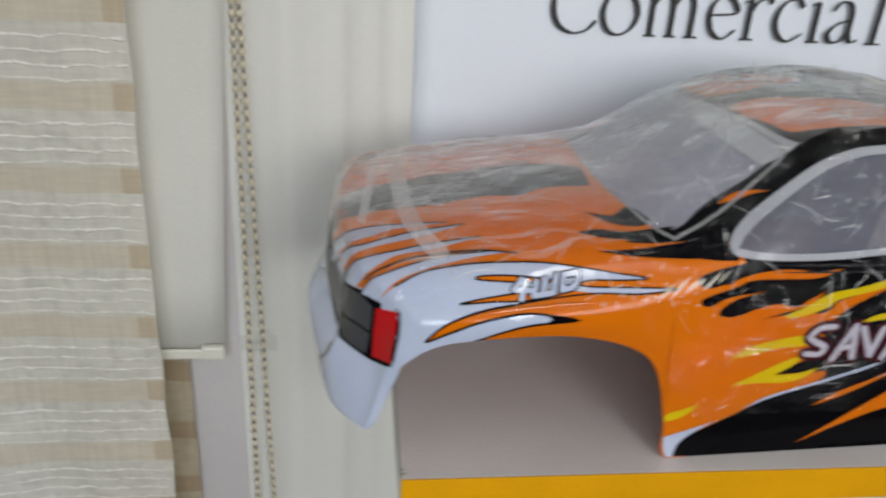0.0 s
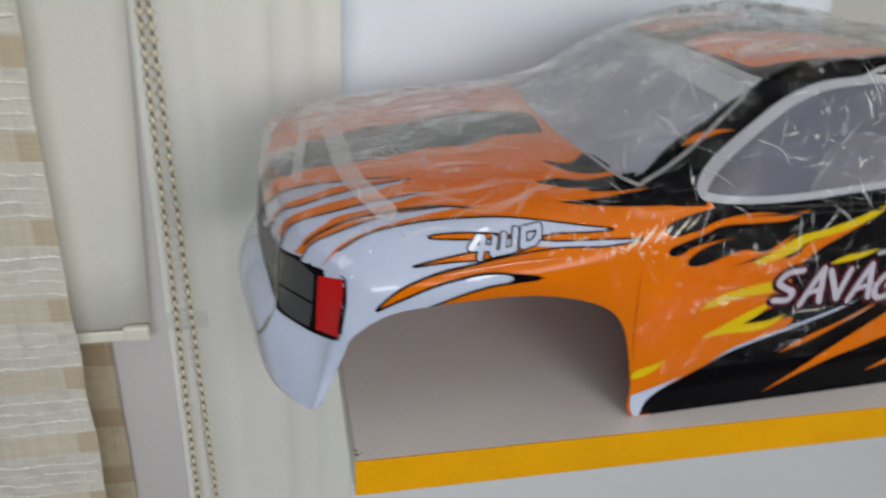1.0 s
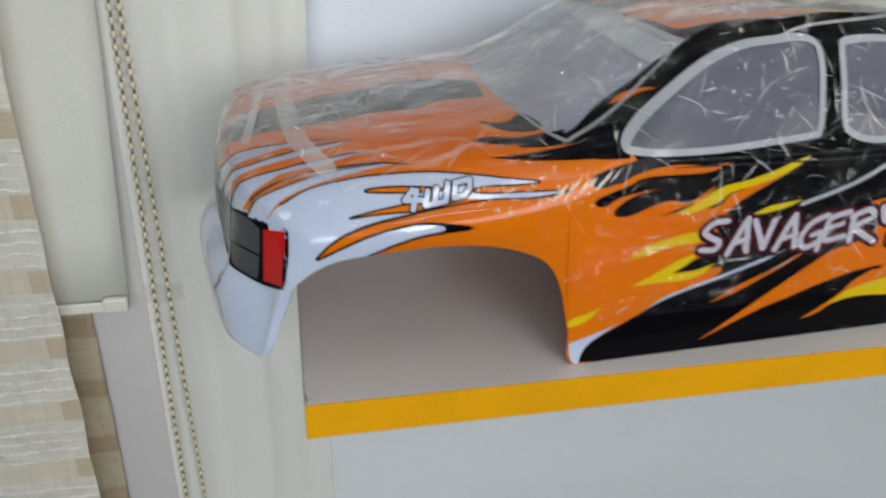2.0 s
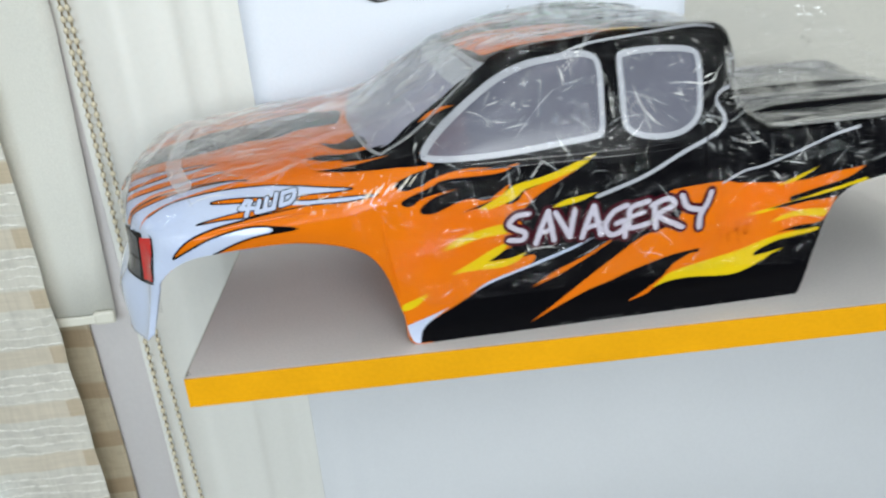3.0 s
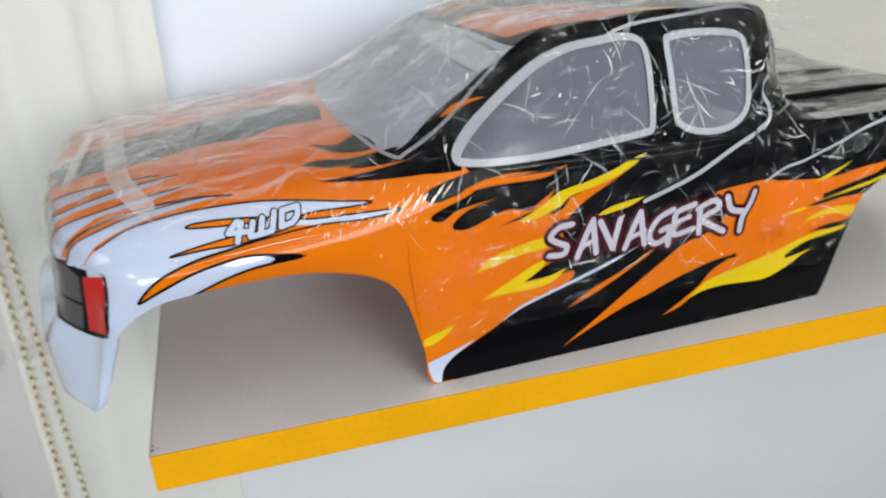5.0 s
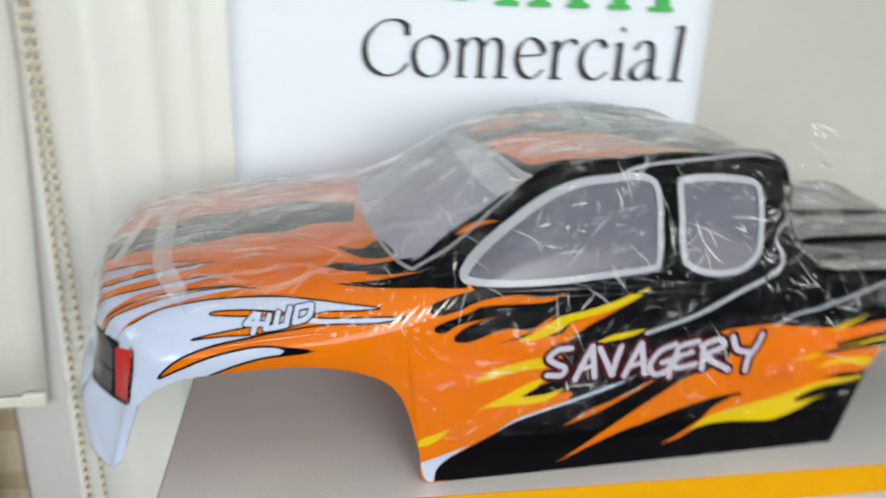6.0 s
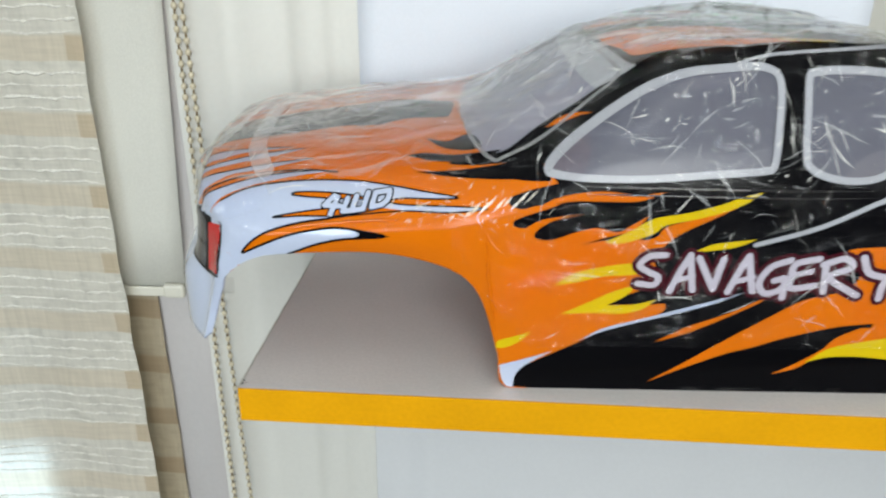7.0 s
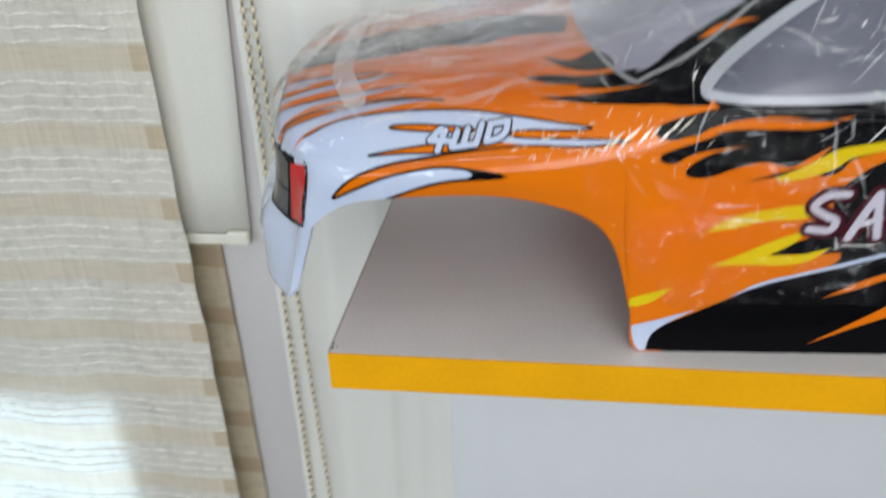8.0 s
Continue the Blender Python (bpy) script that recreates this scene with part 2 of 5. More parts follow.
        ln.new(co.outputs["Object"], bent.inputs[2])

        def facets(scale, stretch, turn):
            mp = n.new("ShaderNodeMapping")
            mp.inputs["Scale"].default_value = stretch
            mp.inputs["Rotation"].default_value = tuple(radians(v) for v in turn)
            ln.new(bent.outputs[0], mp.inputs["Vector"])
            tex = n.new("ShaderNodeTexVoronoi")
            tex.feature = "DISTANCE_TO_EDGE"
            tex.inputs["Scale"].default_value = scale
            ln.new(mp.outputs[0], tex.inputs["Vector"])
            return maths("DIVIDE", tex.outputs["Distance"], scale)

        busy_noise = noise_of(40.0, 3.0, 0.6, (1, 1, 1), (10, 30, 0))
        busy = ramp(busy_noise, 0.36, 0.60, 0.25, 1.0)
        height = maths("ADD", maths("MULTIPLY", facets(62.0, (0.26, 1.0, 1.0), (0, 48, 0)), 1.0), maths("MULTIPLY", facets(105.0, (1.0, 1.0, 0.26), (0, -20, 0)), 0.45))
        height = maths("MULTIPLY", height, busy)
        pulled = maths("ADD", maths("DIVIDE", long_a, 58.0), maths("DIVIDE", long_b, 80.0))
        height = maths("MULTIPLY_ADD", pulled, 0.25, height)
        bp.inputs["Strength"].default_value, bp.inputs["Distance"].default_value = 1.0, crumple
        ln.new(height, bp.inputs["Height"])
    else:
        bp.inputs["Strength"].default_value, bp.inputs["Distance"].default_value = crease, 0.002
        ln.new(maths("ADD", maths("ADD", long_a, long_b), fine), bp.inputs["Height"])
    clear, gloss, milk = n.new("ShaderNodeBsdfTransparent"), n.new("ShaderNodeBsdfGlossy"), n.new("ShaderNodeBsdfDiffuse")
    clear.inputs[0].default_value = (*tint, 1)
    gloss.inputs["Color"].default_value, gloss.inputs["Roughness"].default_value = (1, 1, 1, 1), gloss_rough
    milk.inputs[0].default_value = (*milk_colour, 1)
    ln.new(bp.outputs[0], gloss.inputs["Normal"])
    fres = n.new("ShaderNodeFresnel")
    fres.inputs[0].default_value = ior
    one, two = n.new("ShaderNodeMixShader"), n.new("ShaderNodeMixShader")
    ln.new(milkiness, one.inputs[0])
    ln.new(clear.outputs[0], one.inputs[1])
    ln.new(milk.outputs[0], one.inputs[2])
    if crumple:   # folded double in the busy patches
        ln.new(maths("MULTIPLY", fres.outputs[0], ramp(busy_noise, 0.42, 0.66, *sheen)), two.inputs[0])
    else:
        ln.new(fres.outputs[0], two.inputs[0])
    ln.new(one.outputs[0], two.inputs[1])
    ln.new(gloss.outputs[0], two.inputs[2])
    ln.new(two.outputs[0], n["Material Output"].inputs["Surface"])
    return mat


FILM = film_material("crinkled_clear_film", 0.004, 0.035, (0.99, 0.99, 0.99), 0.6, 1.33, gloss_rough=0.03, patchy=True, crumple=0.8, sheen=(0.10, 1.15))
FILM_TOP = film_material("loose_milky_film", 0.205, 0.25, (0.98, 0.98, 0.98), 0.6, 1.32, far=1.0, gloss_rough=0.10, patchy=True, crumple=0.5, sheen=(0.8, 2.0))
MILKY = film_material("folded_milky_film", 0.36, 0.12, (0.95, 0.95, 0.95), 0.3, 1.3)
TAIL = film_material("loose_clear_film", 0.04, 0.05, (0.98, 0.98, 0.98), 0.6, 1.4, gloss_rough=0.04, patchy=True, crumple=0.7, sheen=(0.3, 2.5))
# near-white milk: the highlight on a crease is painted as colour
CREASE_GLINT = film_material("painted_crease_glint", 0.85, 0.2, (0.95, 0.95, 0.95), 0.1, 1.8, (0.97, 0.96, 0.92))
PANE = film_material("smoky_clear_pane", 0.50, 0.02, (0.66, 0.60, 0.64), 0.02, 1.38, (0.29, 0.295, 0.37), size=0.6, gloss_rough=0.22)
SCREEN = film_material("milky_clear_screen", 0.95, 0.02, (0.72, 0.71, 0.74), 0.05, 1.8, (0.36, 0.36, 0.44), size=0.6, gloss_rough=0.25)
VISOR = film_material("pale_visor_tint", 0.85, 0.05, (0.7, 0.7, 0.72), 0.02, 1.3, (0.58, 0.59, 0.63), size=0.6)
WISP = film_material("milky_film_wrinkle", 0.16, 0.06, (0.97, 0.97, 0.97), 0.2, 1.15)
# pale milk for the thin highlights along fine creases
HAIR = film_material("painted_hairline_glint", 0.26, 0.1, (0.97, 0.97, 0.97), 0.1, 1.2, (0.85, 0.87, 0.88))
# warm near-white milk: the pleats' highlights are in the colour
GLINT = film_material("painted_pleat_glint", 0.85, 0.1, (0.95, 0.95, 0.95), 0.1, 1.8, (0.95, 0.86, 0.68))
# grey that holds the film's pale haze over the bed
BED_HAZE = material("bed_haze_grey", (0.10, 0.105, 0.11), 0.5, grain=0.08, blotch=0.1)
CLEAR = film_material("clear_plastic", 0.02, 0.02, (0.97, 0.97, 0.97), 0.02, 1.12)

# ---- helpers of this place ----
D = 0.0835   # metres of one design module
TOP = 1.2    # height of the shelf's top


def at(x, y, z):
    return Vector((x * D, y * D, TOP + z * D))


def finish(name, bm, mat, parent=None, label="", smooth=False):
    me = bpy.data.meshes.new(name)
    bm.normal_update()
    bm.to_mesh(me)
    bm.free()
    for m in mat if isinstance(mat, (list, tuple)) else [mat]:
        me.materials.append(m)
    if smooth:
        me.shade_smooth()
    ob = new(name, me)
    if parent:
        ob.parent = parent
    if label:
        tagged(ob, label=label)
    return ob


def part(name, bm, mat, parent, label="", smooth=False):
    return finish(name, bm, mat, parent, label, smooth)


def box(bm, lo, hi, bevel=0.0):
    made = bmesh.ops.create_cube(bm, size=1.0)["verts"]
    for v in made:
        v.co = Vector([lo[k] + (v.co[k] + 0.5) * (hi[k] - lo[k]) for k in range(3)])
    if bevel:
        edges = list({e for v in made for e in v.link_edges})
        bmesh.ops.bevel(bm, geom=edges, offset=bevel, segments=2, affect="EDGES", profile=0.5)
    return bm


def spline(points, steps, closed=False):
    """A smooth curve through points of any dimension."""
    p = [np.array(q, float) for q in points]
    n = len(p)
    out = []
    for i in range(n if closed else n - 1):
        if closed:
            a, b, c, d = p[i - 1], p[i], p[(i + 1) % n], p[(i + 2) % n]
        else:
            b, c = p[i], p[i + 1]
            a = p[i - 1] if i else 2 * b - c
            d = p[i + 2] if i + 2 < n else 2 * c - b
        for k in range(steps):
            t = k / steps
            out.append(0.5 * (2 * b + (c - a) * t + (2 * a - 5 * b + 4 * c - d) * t * t + (3 * b - a - 3 * c + d) * t ** 3))
    if not closed:
        out.append(p[-1])
    return out


# ---- the room ----
def slab(name, lo, hi, mat, kind="structure", label="", category=""):
    return tagged(finish(name, box(bmesh.new(), lo, hi), mat), label=label, category=category, kind=kind)


WALL_Y = 2.72 * D
# floor and low south wall are out of view, dark for the truck's reflections
slab("floor", (-2.6, -2.8, -0.1), (2.6, 0.5, 0.0), FLOOR, label="unseen dark tiled floor that keeps reflections dark", category="floor")
slab("ceiling", (-2.6, -2.8, 2.7), (2.6, 0.5, 2.8), CEILING, label="plain white painted ceiling", category="ceiling")
slab("wall_south_low", (-2.6, -2.8, 0.0), (2.6, -2.65, 1.28), LOW_WALL, label="unseen dull grey wall under the windows that keeps reflections dark", category="wall")
slab("wall_south_high", (-2.6, -2.8, 2.32), (2.6, -2.65, 2.7), ROOM, label="cream painted wall over the windows", category="wall")
slab("wall_south_west", (-2.6, -2.8, 1.28), (-1.35, -2.65, 2.32), ROOM, label="cream painted wall beside the windows", category="wall")
slab("wall_south_middle", (-0.05, -2.8, 1.28), (0.05, -2.65, 2.32), ROOM, label="cream painted pier between the windows", category="wall")
slab("wall_south_east", (1.35, -2.8, 1.28), (2.6, -2.65, 2.32), ROOM, label="cream painted wall beside the windows", category="wall")
slab("wall_west", (-2.75, -2.8, 0.0), (-2.6, 0.5, 2.7), ROOM, label="cream painted side wall", category="wall")
slab("wall_east", (2.6, -2.8, 0.0), (2.75, 0.5, 2.7), ROOM, label="cream painted side wall", category="wall")
slab("wall_north", (-1.80 * D, WALL_Y, 0.0), (2.6, WALL_Y + 0.12, 2.7), WARM_WALL, label="warm grey painted wall behind the shelf", category="wall")
slab("wall_north_west", (-2.6, WALL_Y, 0.0), (-0.70, WALL_Y + 0.12, 2.7), WALL, label="off-white painted wall beside the window", category="wall")
slab("wall_north_sill", (-0.70, WALL_Y, 0.0), (-1.80 * D, WALL_Y + 0.12, 0.60), WALL, label="off-white painted wall under the window", category="wall")
slab("wall_north_lintel", (-0.70, WALL_Y, 2.3), (-1.80 * D, WALL_Y + 0.12, 2.7), WALL, label="off-white painted wall over the window", category="wall")


def soft_front(ob):
    for f in ob.data.polygons:
        f.use_smooth = f.normal.y < -0.5
    return ob


def profile_strip(outline, low, high, back):
    """An upright strip whose front follows outline, pairs of place along the wall and depth before it, in modules."""
    bm = bmesh.new()
    pts = [(x * D, WALL_Y - d * D) for x, d in outline]
    pts = [(pts[0][0], WALL_Y + back), *pts, (pts[-1][0], WALL_Y + back)]
    rings = [[bm.verts.new((x, y, z)) for x, y in pts] for z in (low, high)]
    for k in range(len(pts)):
        j = (k + 1) % len(pts)
        bm.faces.new((rings[0][k], rings[0][j], rings[1][j], rings[1][k]))
    bm.faces.new(rings[0][::-1])
    bm.faces.new(rings[1])
    bmesh.ops.recalc_face_normals(bm, faces=bm.faces)
    return bm


# upright casing between the window and the notice: soft ribs and hollows
ribs = [(-1.08, 0.488), (-1.04, 0.482), (-0.97, 0.455), (-0.82, 0.37), (-0.74, 0.325), (-0.66, 0.295), (-0.56, 0.25), (-0.47, 0.215), (-0.39, 0.19), (-0.32, 0.165), (-0.26, 0.125), (-0.20, 0.098),
        (-0.14, 0.080), (-0.08, 0.062), (-0.02, 0.036), (0.03, 0.022), (0.08, 0.016), (0.13, 0.008), (0.17, 0.002), (0.20, 0.0003)]
tagged(finish("trim", profile_strip([tuple(p) for p in spline(ribs, 8)], 0.0, 2.7, 0.001), TRIM),
       label="off-white ribbed upright casing beside the notice", category="trim", kind="structure")
# the casing's left part, turned from the light; its shade is in the colour
shaded_ribs = [(-1.50, 0.42), (-1.46, 0.435), (-1.36, 0.455), (-1.24, 0.478), (-1.14, 0.488), (-1.0803, 0.4875)]
tagged(soft_front(finish("trim", profile_strip([tuple(p) for p in spline(shaded_ribs, 6)], 0.0, 2.7, 0.001), SHADED_CASING)),
       label="left part of the upright casing, its shade painted lilac grey", category="trim", kind="structure")
# smooth bluish panel on the wall below the shelf
folds = [(0.202, 0.0003), (0.27, 0.004), (0.35, 0.010), (0.43, 0.008), (0.52, 0.005), (0.60, 0.010), (0.68, 0.014), (0.76, 0.011), (0.84, 0.013), (0.95, 0.016), (1.1, 0.016), (1.5, 0.015), (2.2, 0.014), (3.6, 0.014), (6.0, 0.014), (9.0, 0.014)]
tagged(soft_front(finish("wall_panel", profile_strip([tuple(p) for p in spline(folds, 8)], 0.3, TOP - 0.19 * D, 0.001), PANEL)),
       label="smooth bluish white panel on the wall below the shelf", category="wall panel", kind="structure")

# shelf
shelf = tagged(new("wall_shelf"), label="grey laminate wall shelf with a yellow front edge", category="shelf")
board = box(bmesh.new(), at(0.004, 0.012, -0.185), at(9.0, 2.65, 0.0), 0.0004)
part("board", board, SHELF_TOP, shelf, "grey laminated board")
part("edge_band", box(bmesh.new(), at(0.0, 0.0, -0.186), at(9.0, 0.011, 0.001), 0.0003), YELLOW_TAPE, shelf, "bright yellow plastic edge band")
part("side_band", box(bmesh.new(), at(-0.004, 0.013, -0.18), at(0.0036, 2.65, 0.0012), 0.0002), BLIND, shelf, "pale plastic band along the shelf's end")
crumb = bmesh.new()
for x, y, z, r in ((0.012, 0.045, 0.003, 0.006), (0.010, 0.075, 0.003, 0.005), (0.03, 0.055, 0.002, 0.003)):
    bmesh.ops.create_icosphere(crumb, subdivisions=1, radius=r * D, matrix=Matrix.Translation(at(x, y, z)) @ Matrix.Diagonal((1, 1.3, 0.6, 1)))
part("chipped_corner", crumb, INK, shelf, "small dark chips at the board's corner")

# paper notice, its words written with a broad nib
paper = tagged(new("paper_notice"), label="white paper notice with black and green lettering on the wall", category="notice")
sheet = bmesh.new()
PX0, PX1, PZ0, PZ1 = 0.178, 3.86, 0.66, 3.25
cols, rows_ = 24, 16
front = [[sheet.verts.new((
    (PX0 + (PX1 - PX0) * i / cols) * D,
    WALL_Y - 0.0010 - 0.0012 * min(1.0, i / 4) * math.sin(3.0 * i / cols + 0.7) * math.sin(2.2 * j / rows_ + 0.4) - 0.0016 * (max(0, i / cols - 0.9) * 10) ** 2,
    TOP + (PZ0 + (PZ1 - PZ0) * j / rows_) * D)) for j in range(rows_ + 1)] for i in range(cols + 1)]
for i in range(cols):
    for j in range(rows_):
        sheet.faces.new((front[i][j], front[i + 1][j], front[i + 1][j + 1], front[i][j + 1]))
sheet_ob = part("sheet", sheet, PAPER, paper, smooth=True)
thick = sheet_ob.modifiers.new("thickness", "SOLIDIFY")
thick.thickness, thick.offset = 0.0002, -1


def nib_stroke(bm, path, width, thin, angle, depth):
    """One pen stroke: the path swept by a flat nib held at an angle."""
    path = [Vector(p) for p in spline(path, 8)] if len(path) > 2 else [Vector(p) for p in path]
    nib = Vector((math.cos(angle), math.sin(angle))) * width * 0.5
    sides = []
    for k, p in enumerate(path):
        d = (path[min(k + 1, len(path) - 1)] - path[max(k - 1, 0)]).normalized()
        across = Vector((-d.y, d.x))
        reach = max(abs(nib.dot(across)), thin * 0.5)
        sides.append((p + across * reach, p - across * reach))
    verts = [[bm.verts.new((q.x, depth, q.y)) for q in pair] for pair in sides]
    for a, b in zip(verts, verts[1:]):
        bm.faces.new((a[0], b[0], b[1], a[1]))


def letters(name, strokes, mat, origin, size, width, thin, angle, parent, label):
    """Each letter is a part of its own."""
    for k, letter in enumerate(strokes):
        bm = bmesh.new()
        for n, path in enumerate(letter):
            nib_stroke(bm, [(origin[0] + x * size, origin[1] + z * size) for x, z in path], width, thin, angle, -0.00002 * n)
        bmesh.ops.recalc_face_normals(bm, faces=bm.faces)
        ob = part(name, bm, mat, parent, label)
        ob.location.y = WALL_Y - 0.0042


WORD = [
    [[(134, 118), (128, 148), (98, 161), (55, 152), (18, 115), (8, 70), (24, 25), (65, 2), (108, 10), (136, 38)], [(134, 118), (132, 152)]],
    [[(204, 119), (166, 100), (153, 60), (168, 16), (204, 1), (240, 20), (255, 60), (240, 102), (204, 119)]],
    [[(298, 114), (297, 2)], [(278, 104), (299, 114)], [(298, 84), (322, 112), (345, 112), (358, 90), (357, 2)], [(358, 84), (382, 112), (405, 112), (419, 90), (418, 2)],
     [(280, 2), (316, 2)], [(340, 2), (376, 2)], [(400, 2), (442, 2)]],
]
WORD += [
    [[(474, 66), (548, 74), (540, 104), (508, 119), (478, 98), (470, 58), (484, 18), (518, 1), (556, 28)]],
    [[(592, 114), (590, 2)], [(572, 104), (593, 114)], [(592, 78), (612, 108), (640, 117), (656, 106)], [(572, 2), (614, 2)]],
    [[(752, 98), (732, 118), (700, 112), (678, 84), (674, 46), (692, 12), (724, 1), (762, 24)]],
    [[(798, 114), (796, 2)], [(778, 104), (799, 114)], [(778, 2), (820, 2)], [(796, 156), (808, 150)]],
]
WORD += [
    [[(846, 92), (868, 117), (896, 112), (906, 84), (906, 28), (918, 6), (940, 12)], [(906, 68), (866, 54), (842, 26), (856, 3), (884, 8), (906, 34)]],
    [[(996, 170), (988, 2)], [(972, 160), (997, 169)], [(966, 2), (1014, 2)]],
]
WORD_SIZE = 0.002515 * D
letters("letter", WORD, INK, (1.135 * D, TOP + 1.743 * D), WORD_SIZE, 18 * WORD_SIZE, 6 * WORD_SIZE, radians(18), paper, "black printed letter")
# the line above cannot be read: green bars of its size
GREEN_BARS = [
    [[(-325, 258), (-200, 258)], [(-300, 262), (-300, 420)]], [[(0, 420), (2, 300), (25, 258), (62, 246), (100, 258), (124, 300), (126, 420)]],
    [[(240, 420), (243, 300), (262, 262), (298, 248), (334, 262), (354, 300), (356, 420)]], [[(400, 238), (470, 238)], [(435, 240), (435, 420)]],
    [[(500, 238), (570, 238)], [(535, 240), (530, 420)]], [[(620, 238), (690, 238)], [(655, 240), (610, 420)]],
    [[(750, 238), (820, 238)], [(785, 240), (785, 420)]], [[(880, 236), (960, 236)], [(930, 240), (880, 420)]],
]
letters("green_bar", GREEN_BARS, GREEN_INK, (1.119 * D, TOP + 1.692 * D), WORD_SIZE, 40 * WORD_SIZE, 14 * WORD_SIZE, radians(10), paper, "bright green printed bar")

# roller blind
blind = tagged(new("roller_blind"), label="cream roller blind pulled partly down over the window", category="blind")
cloth = bmesh.new()
cols, rows_ = 40, 24
reach = lambda z: 5.32 + 0.054 * min(max(z + 0.5, 0.0), 2.2)   # the free edge leans out a little
grid = [[cloth.verts.new(at(-6.5 + reach(-0.56 + 14.0 * j / rows_) * i / cols, 2.145 + 0.012 * math.sin(i * 0.5) * math.sin(j * 0.35 + 1), -0.56 + 14.0 * j / rows_)) for j in range(rows_ + 1)] for i in range(cols + 1)]
for i in range(cols):
    for j in range(rows_):
        cloth.faces.new((grid[i][j], grid[i + 1][j], grid[i + 1][j + 1], grid[i][j + 1]))
blind_cloth = part("cloth", cloth, BLIND, blind, smooth=True)
thick = blind_cloth.modifiers.new("thickness", "SOLIDIFY")
thick.thickness = 0.0006
part("hem_bar", box(bmesh.new(), at(-6.5, 2.105, -0.602), at(-1.33, 2.138, -0.52), 0.0012), PLASTIC, blind, "cream plastic hem bar")
part("end_cap", box(bmesh.new(), at(-1.345, 2.090, -0.606), at(-1.175, 2.155, -0.49), 0.0018), PLASTIC, blind, "pale moulded end cap of the hem bar")

# bead chain: a long loop of two strands
chain = tagged(new("bead_chain"), label="ivory plastic bead chain hanging in a narrow loop", category="bead chain")
bead = bmesh.new()
bmesh.ops.create_uvsphere(bead, u_segments=10, v_segments=6, radius=0.0215 * D, matrix=Matrix.Diagonal((1, 1, 1.25, 1)))
bead_mesh = bpy.data.meshes.new("bead")
bead.to_mesh(bead_mesh)
bead.free()
bead_mesh.shade_smooth()
bead_mesh.materials.append(BEAD)


def strand(x_high, x_low, y, low=-4.6, high=3.2, pitch=0.079):
    line = lambda z: Vector((x_low + (x_high - x_low) * (z - low) / (high - low), y + 0.01 * math.sin(z * 1.3), z))
    for k in range(int((high - low) / pitch)):
        b = new("bead", bead_mesh)
        b.location = at(*line(low + pitch * (k + 0.5)))
        b.parent = chain
    cord = bmesh.new()
    zs = np.linspace(low, 12.0, 60)
    rings = []
    for z in zs:
        c = at(*line(z))
        rings.append([cord.verts.new(c + Vector((math.cos(a), math.sin(a), 0)) * 0.009 * D) for a in np.linspace(0, 2 * math.pi, 6, endpoint=False)])
    for p, q in zip(rings, rings[1:]):
        for k in range(6):
            cord.faces.new((p[k], p[(k + 1) % 6], q[(k + 1) % 6], q[k]))
    # the cord's dark brown also holds the shade below each bead
    part("cord", cord, CORD, chain, "thin brown cord, darkened for the shade between the beads")


strand(-1.0, -1.015, 2.185)
strand(-0.985, -0.825, 2.195)
clip = tagged(finish("chain_clip", box(bmesh.new(), at(-1.08, 2.212, -0.60), at(-0.81, 2.225, -0.46), 0.0005), CLEAR), label="clear plastic chain guide behind the beads", category="chain guide")

# striped curtain, its edge hanging in slow waves, and behind it a fold coloured darker for shade
curtain = tagged(new("curtain"), label="cream and tan woven curtain with raised white threads", category="curtain")


def hanging(x0, x1, y, low, high, cols, rows_, wave, seed, edge):
    bm = bmesh.new()
    verts = []
    for i in range(cols + 1):
        u = i / cols
        line = []
        for j in range(rows_ + 1):
            z = low + (high - low) * j / rows_
            x = x0 + (x1 - x0) * u + edge * u * (noise.noise(Vector((seed, z * 0.9, 1.0))) + 0.5 * noise.noise(Vector((seed, z * 2.6, 5.0))))
            fold = wave * (math.sin(x * 3.1 + seed) + 0.5 * math.sin(x * 6.7 + z * 0.25)) + 0.02 * noise.noise(Vector((x * 2.0, z * 2.2, seed))) + 0.008 * noise.noise(Vector((x * 7.0, z * 9.0, seed)))
            line.append(bm.verts.new(at(x, y + fold, z)))
        verts.append(line)
    for i in range(cols):
        for j in range(rows_):
            bm.faces.new((verts[i][j], verts[i + 1][j], verts[i + 1][j + 1], verts[i][j + 1]))
    return bm


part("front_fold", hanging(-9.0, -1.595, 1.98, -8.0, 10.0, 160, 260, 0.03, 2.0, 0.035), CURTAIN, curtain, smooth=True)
back_cloth = part("back_fold", hanging(-2.4, -1.47, 2.24, -8.0, 4.0, 24, 160, 0.008, 7.0, 0.012), CURTAIN_BACK, curtain, "inner fold of the curtain, its shade put into the brown", smooth=True)
for cl in (back_cloth,):
    thick = cl.modifiers.new("thickness", "SOLIDIFY")
    thick.thickness = 0.0008
thread = bmesh.new()
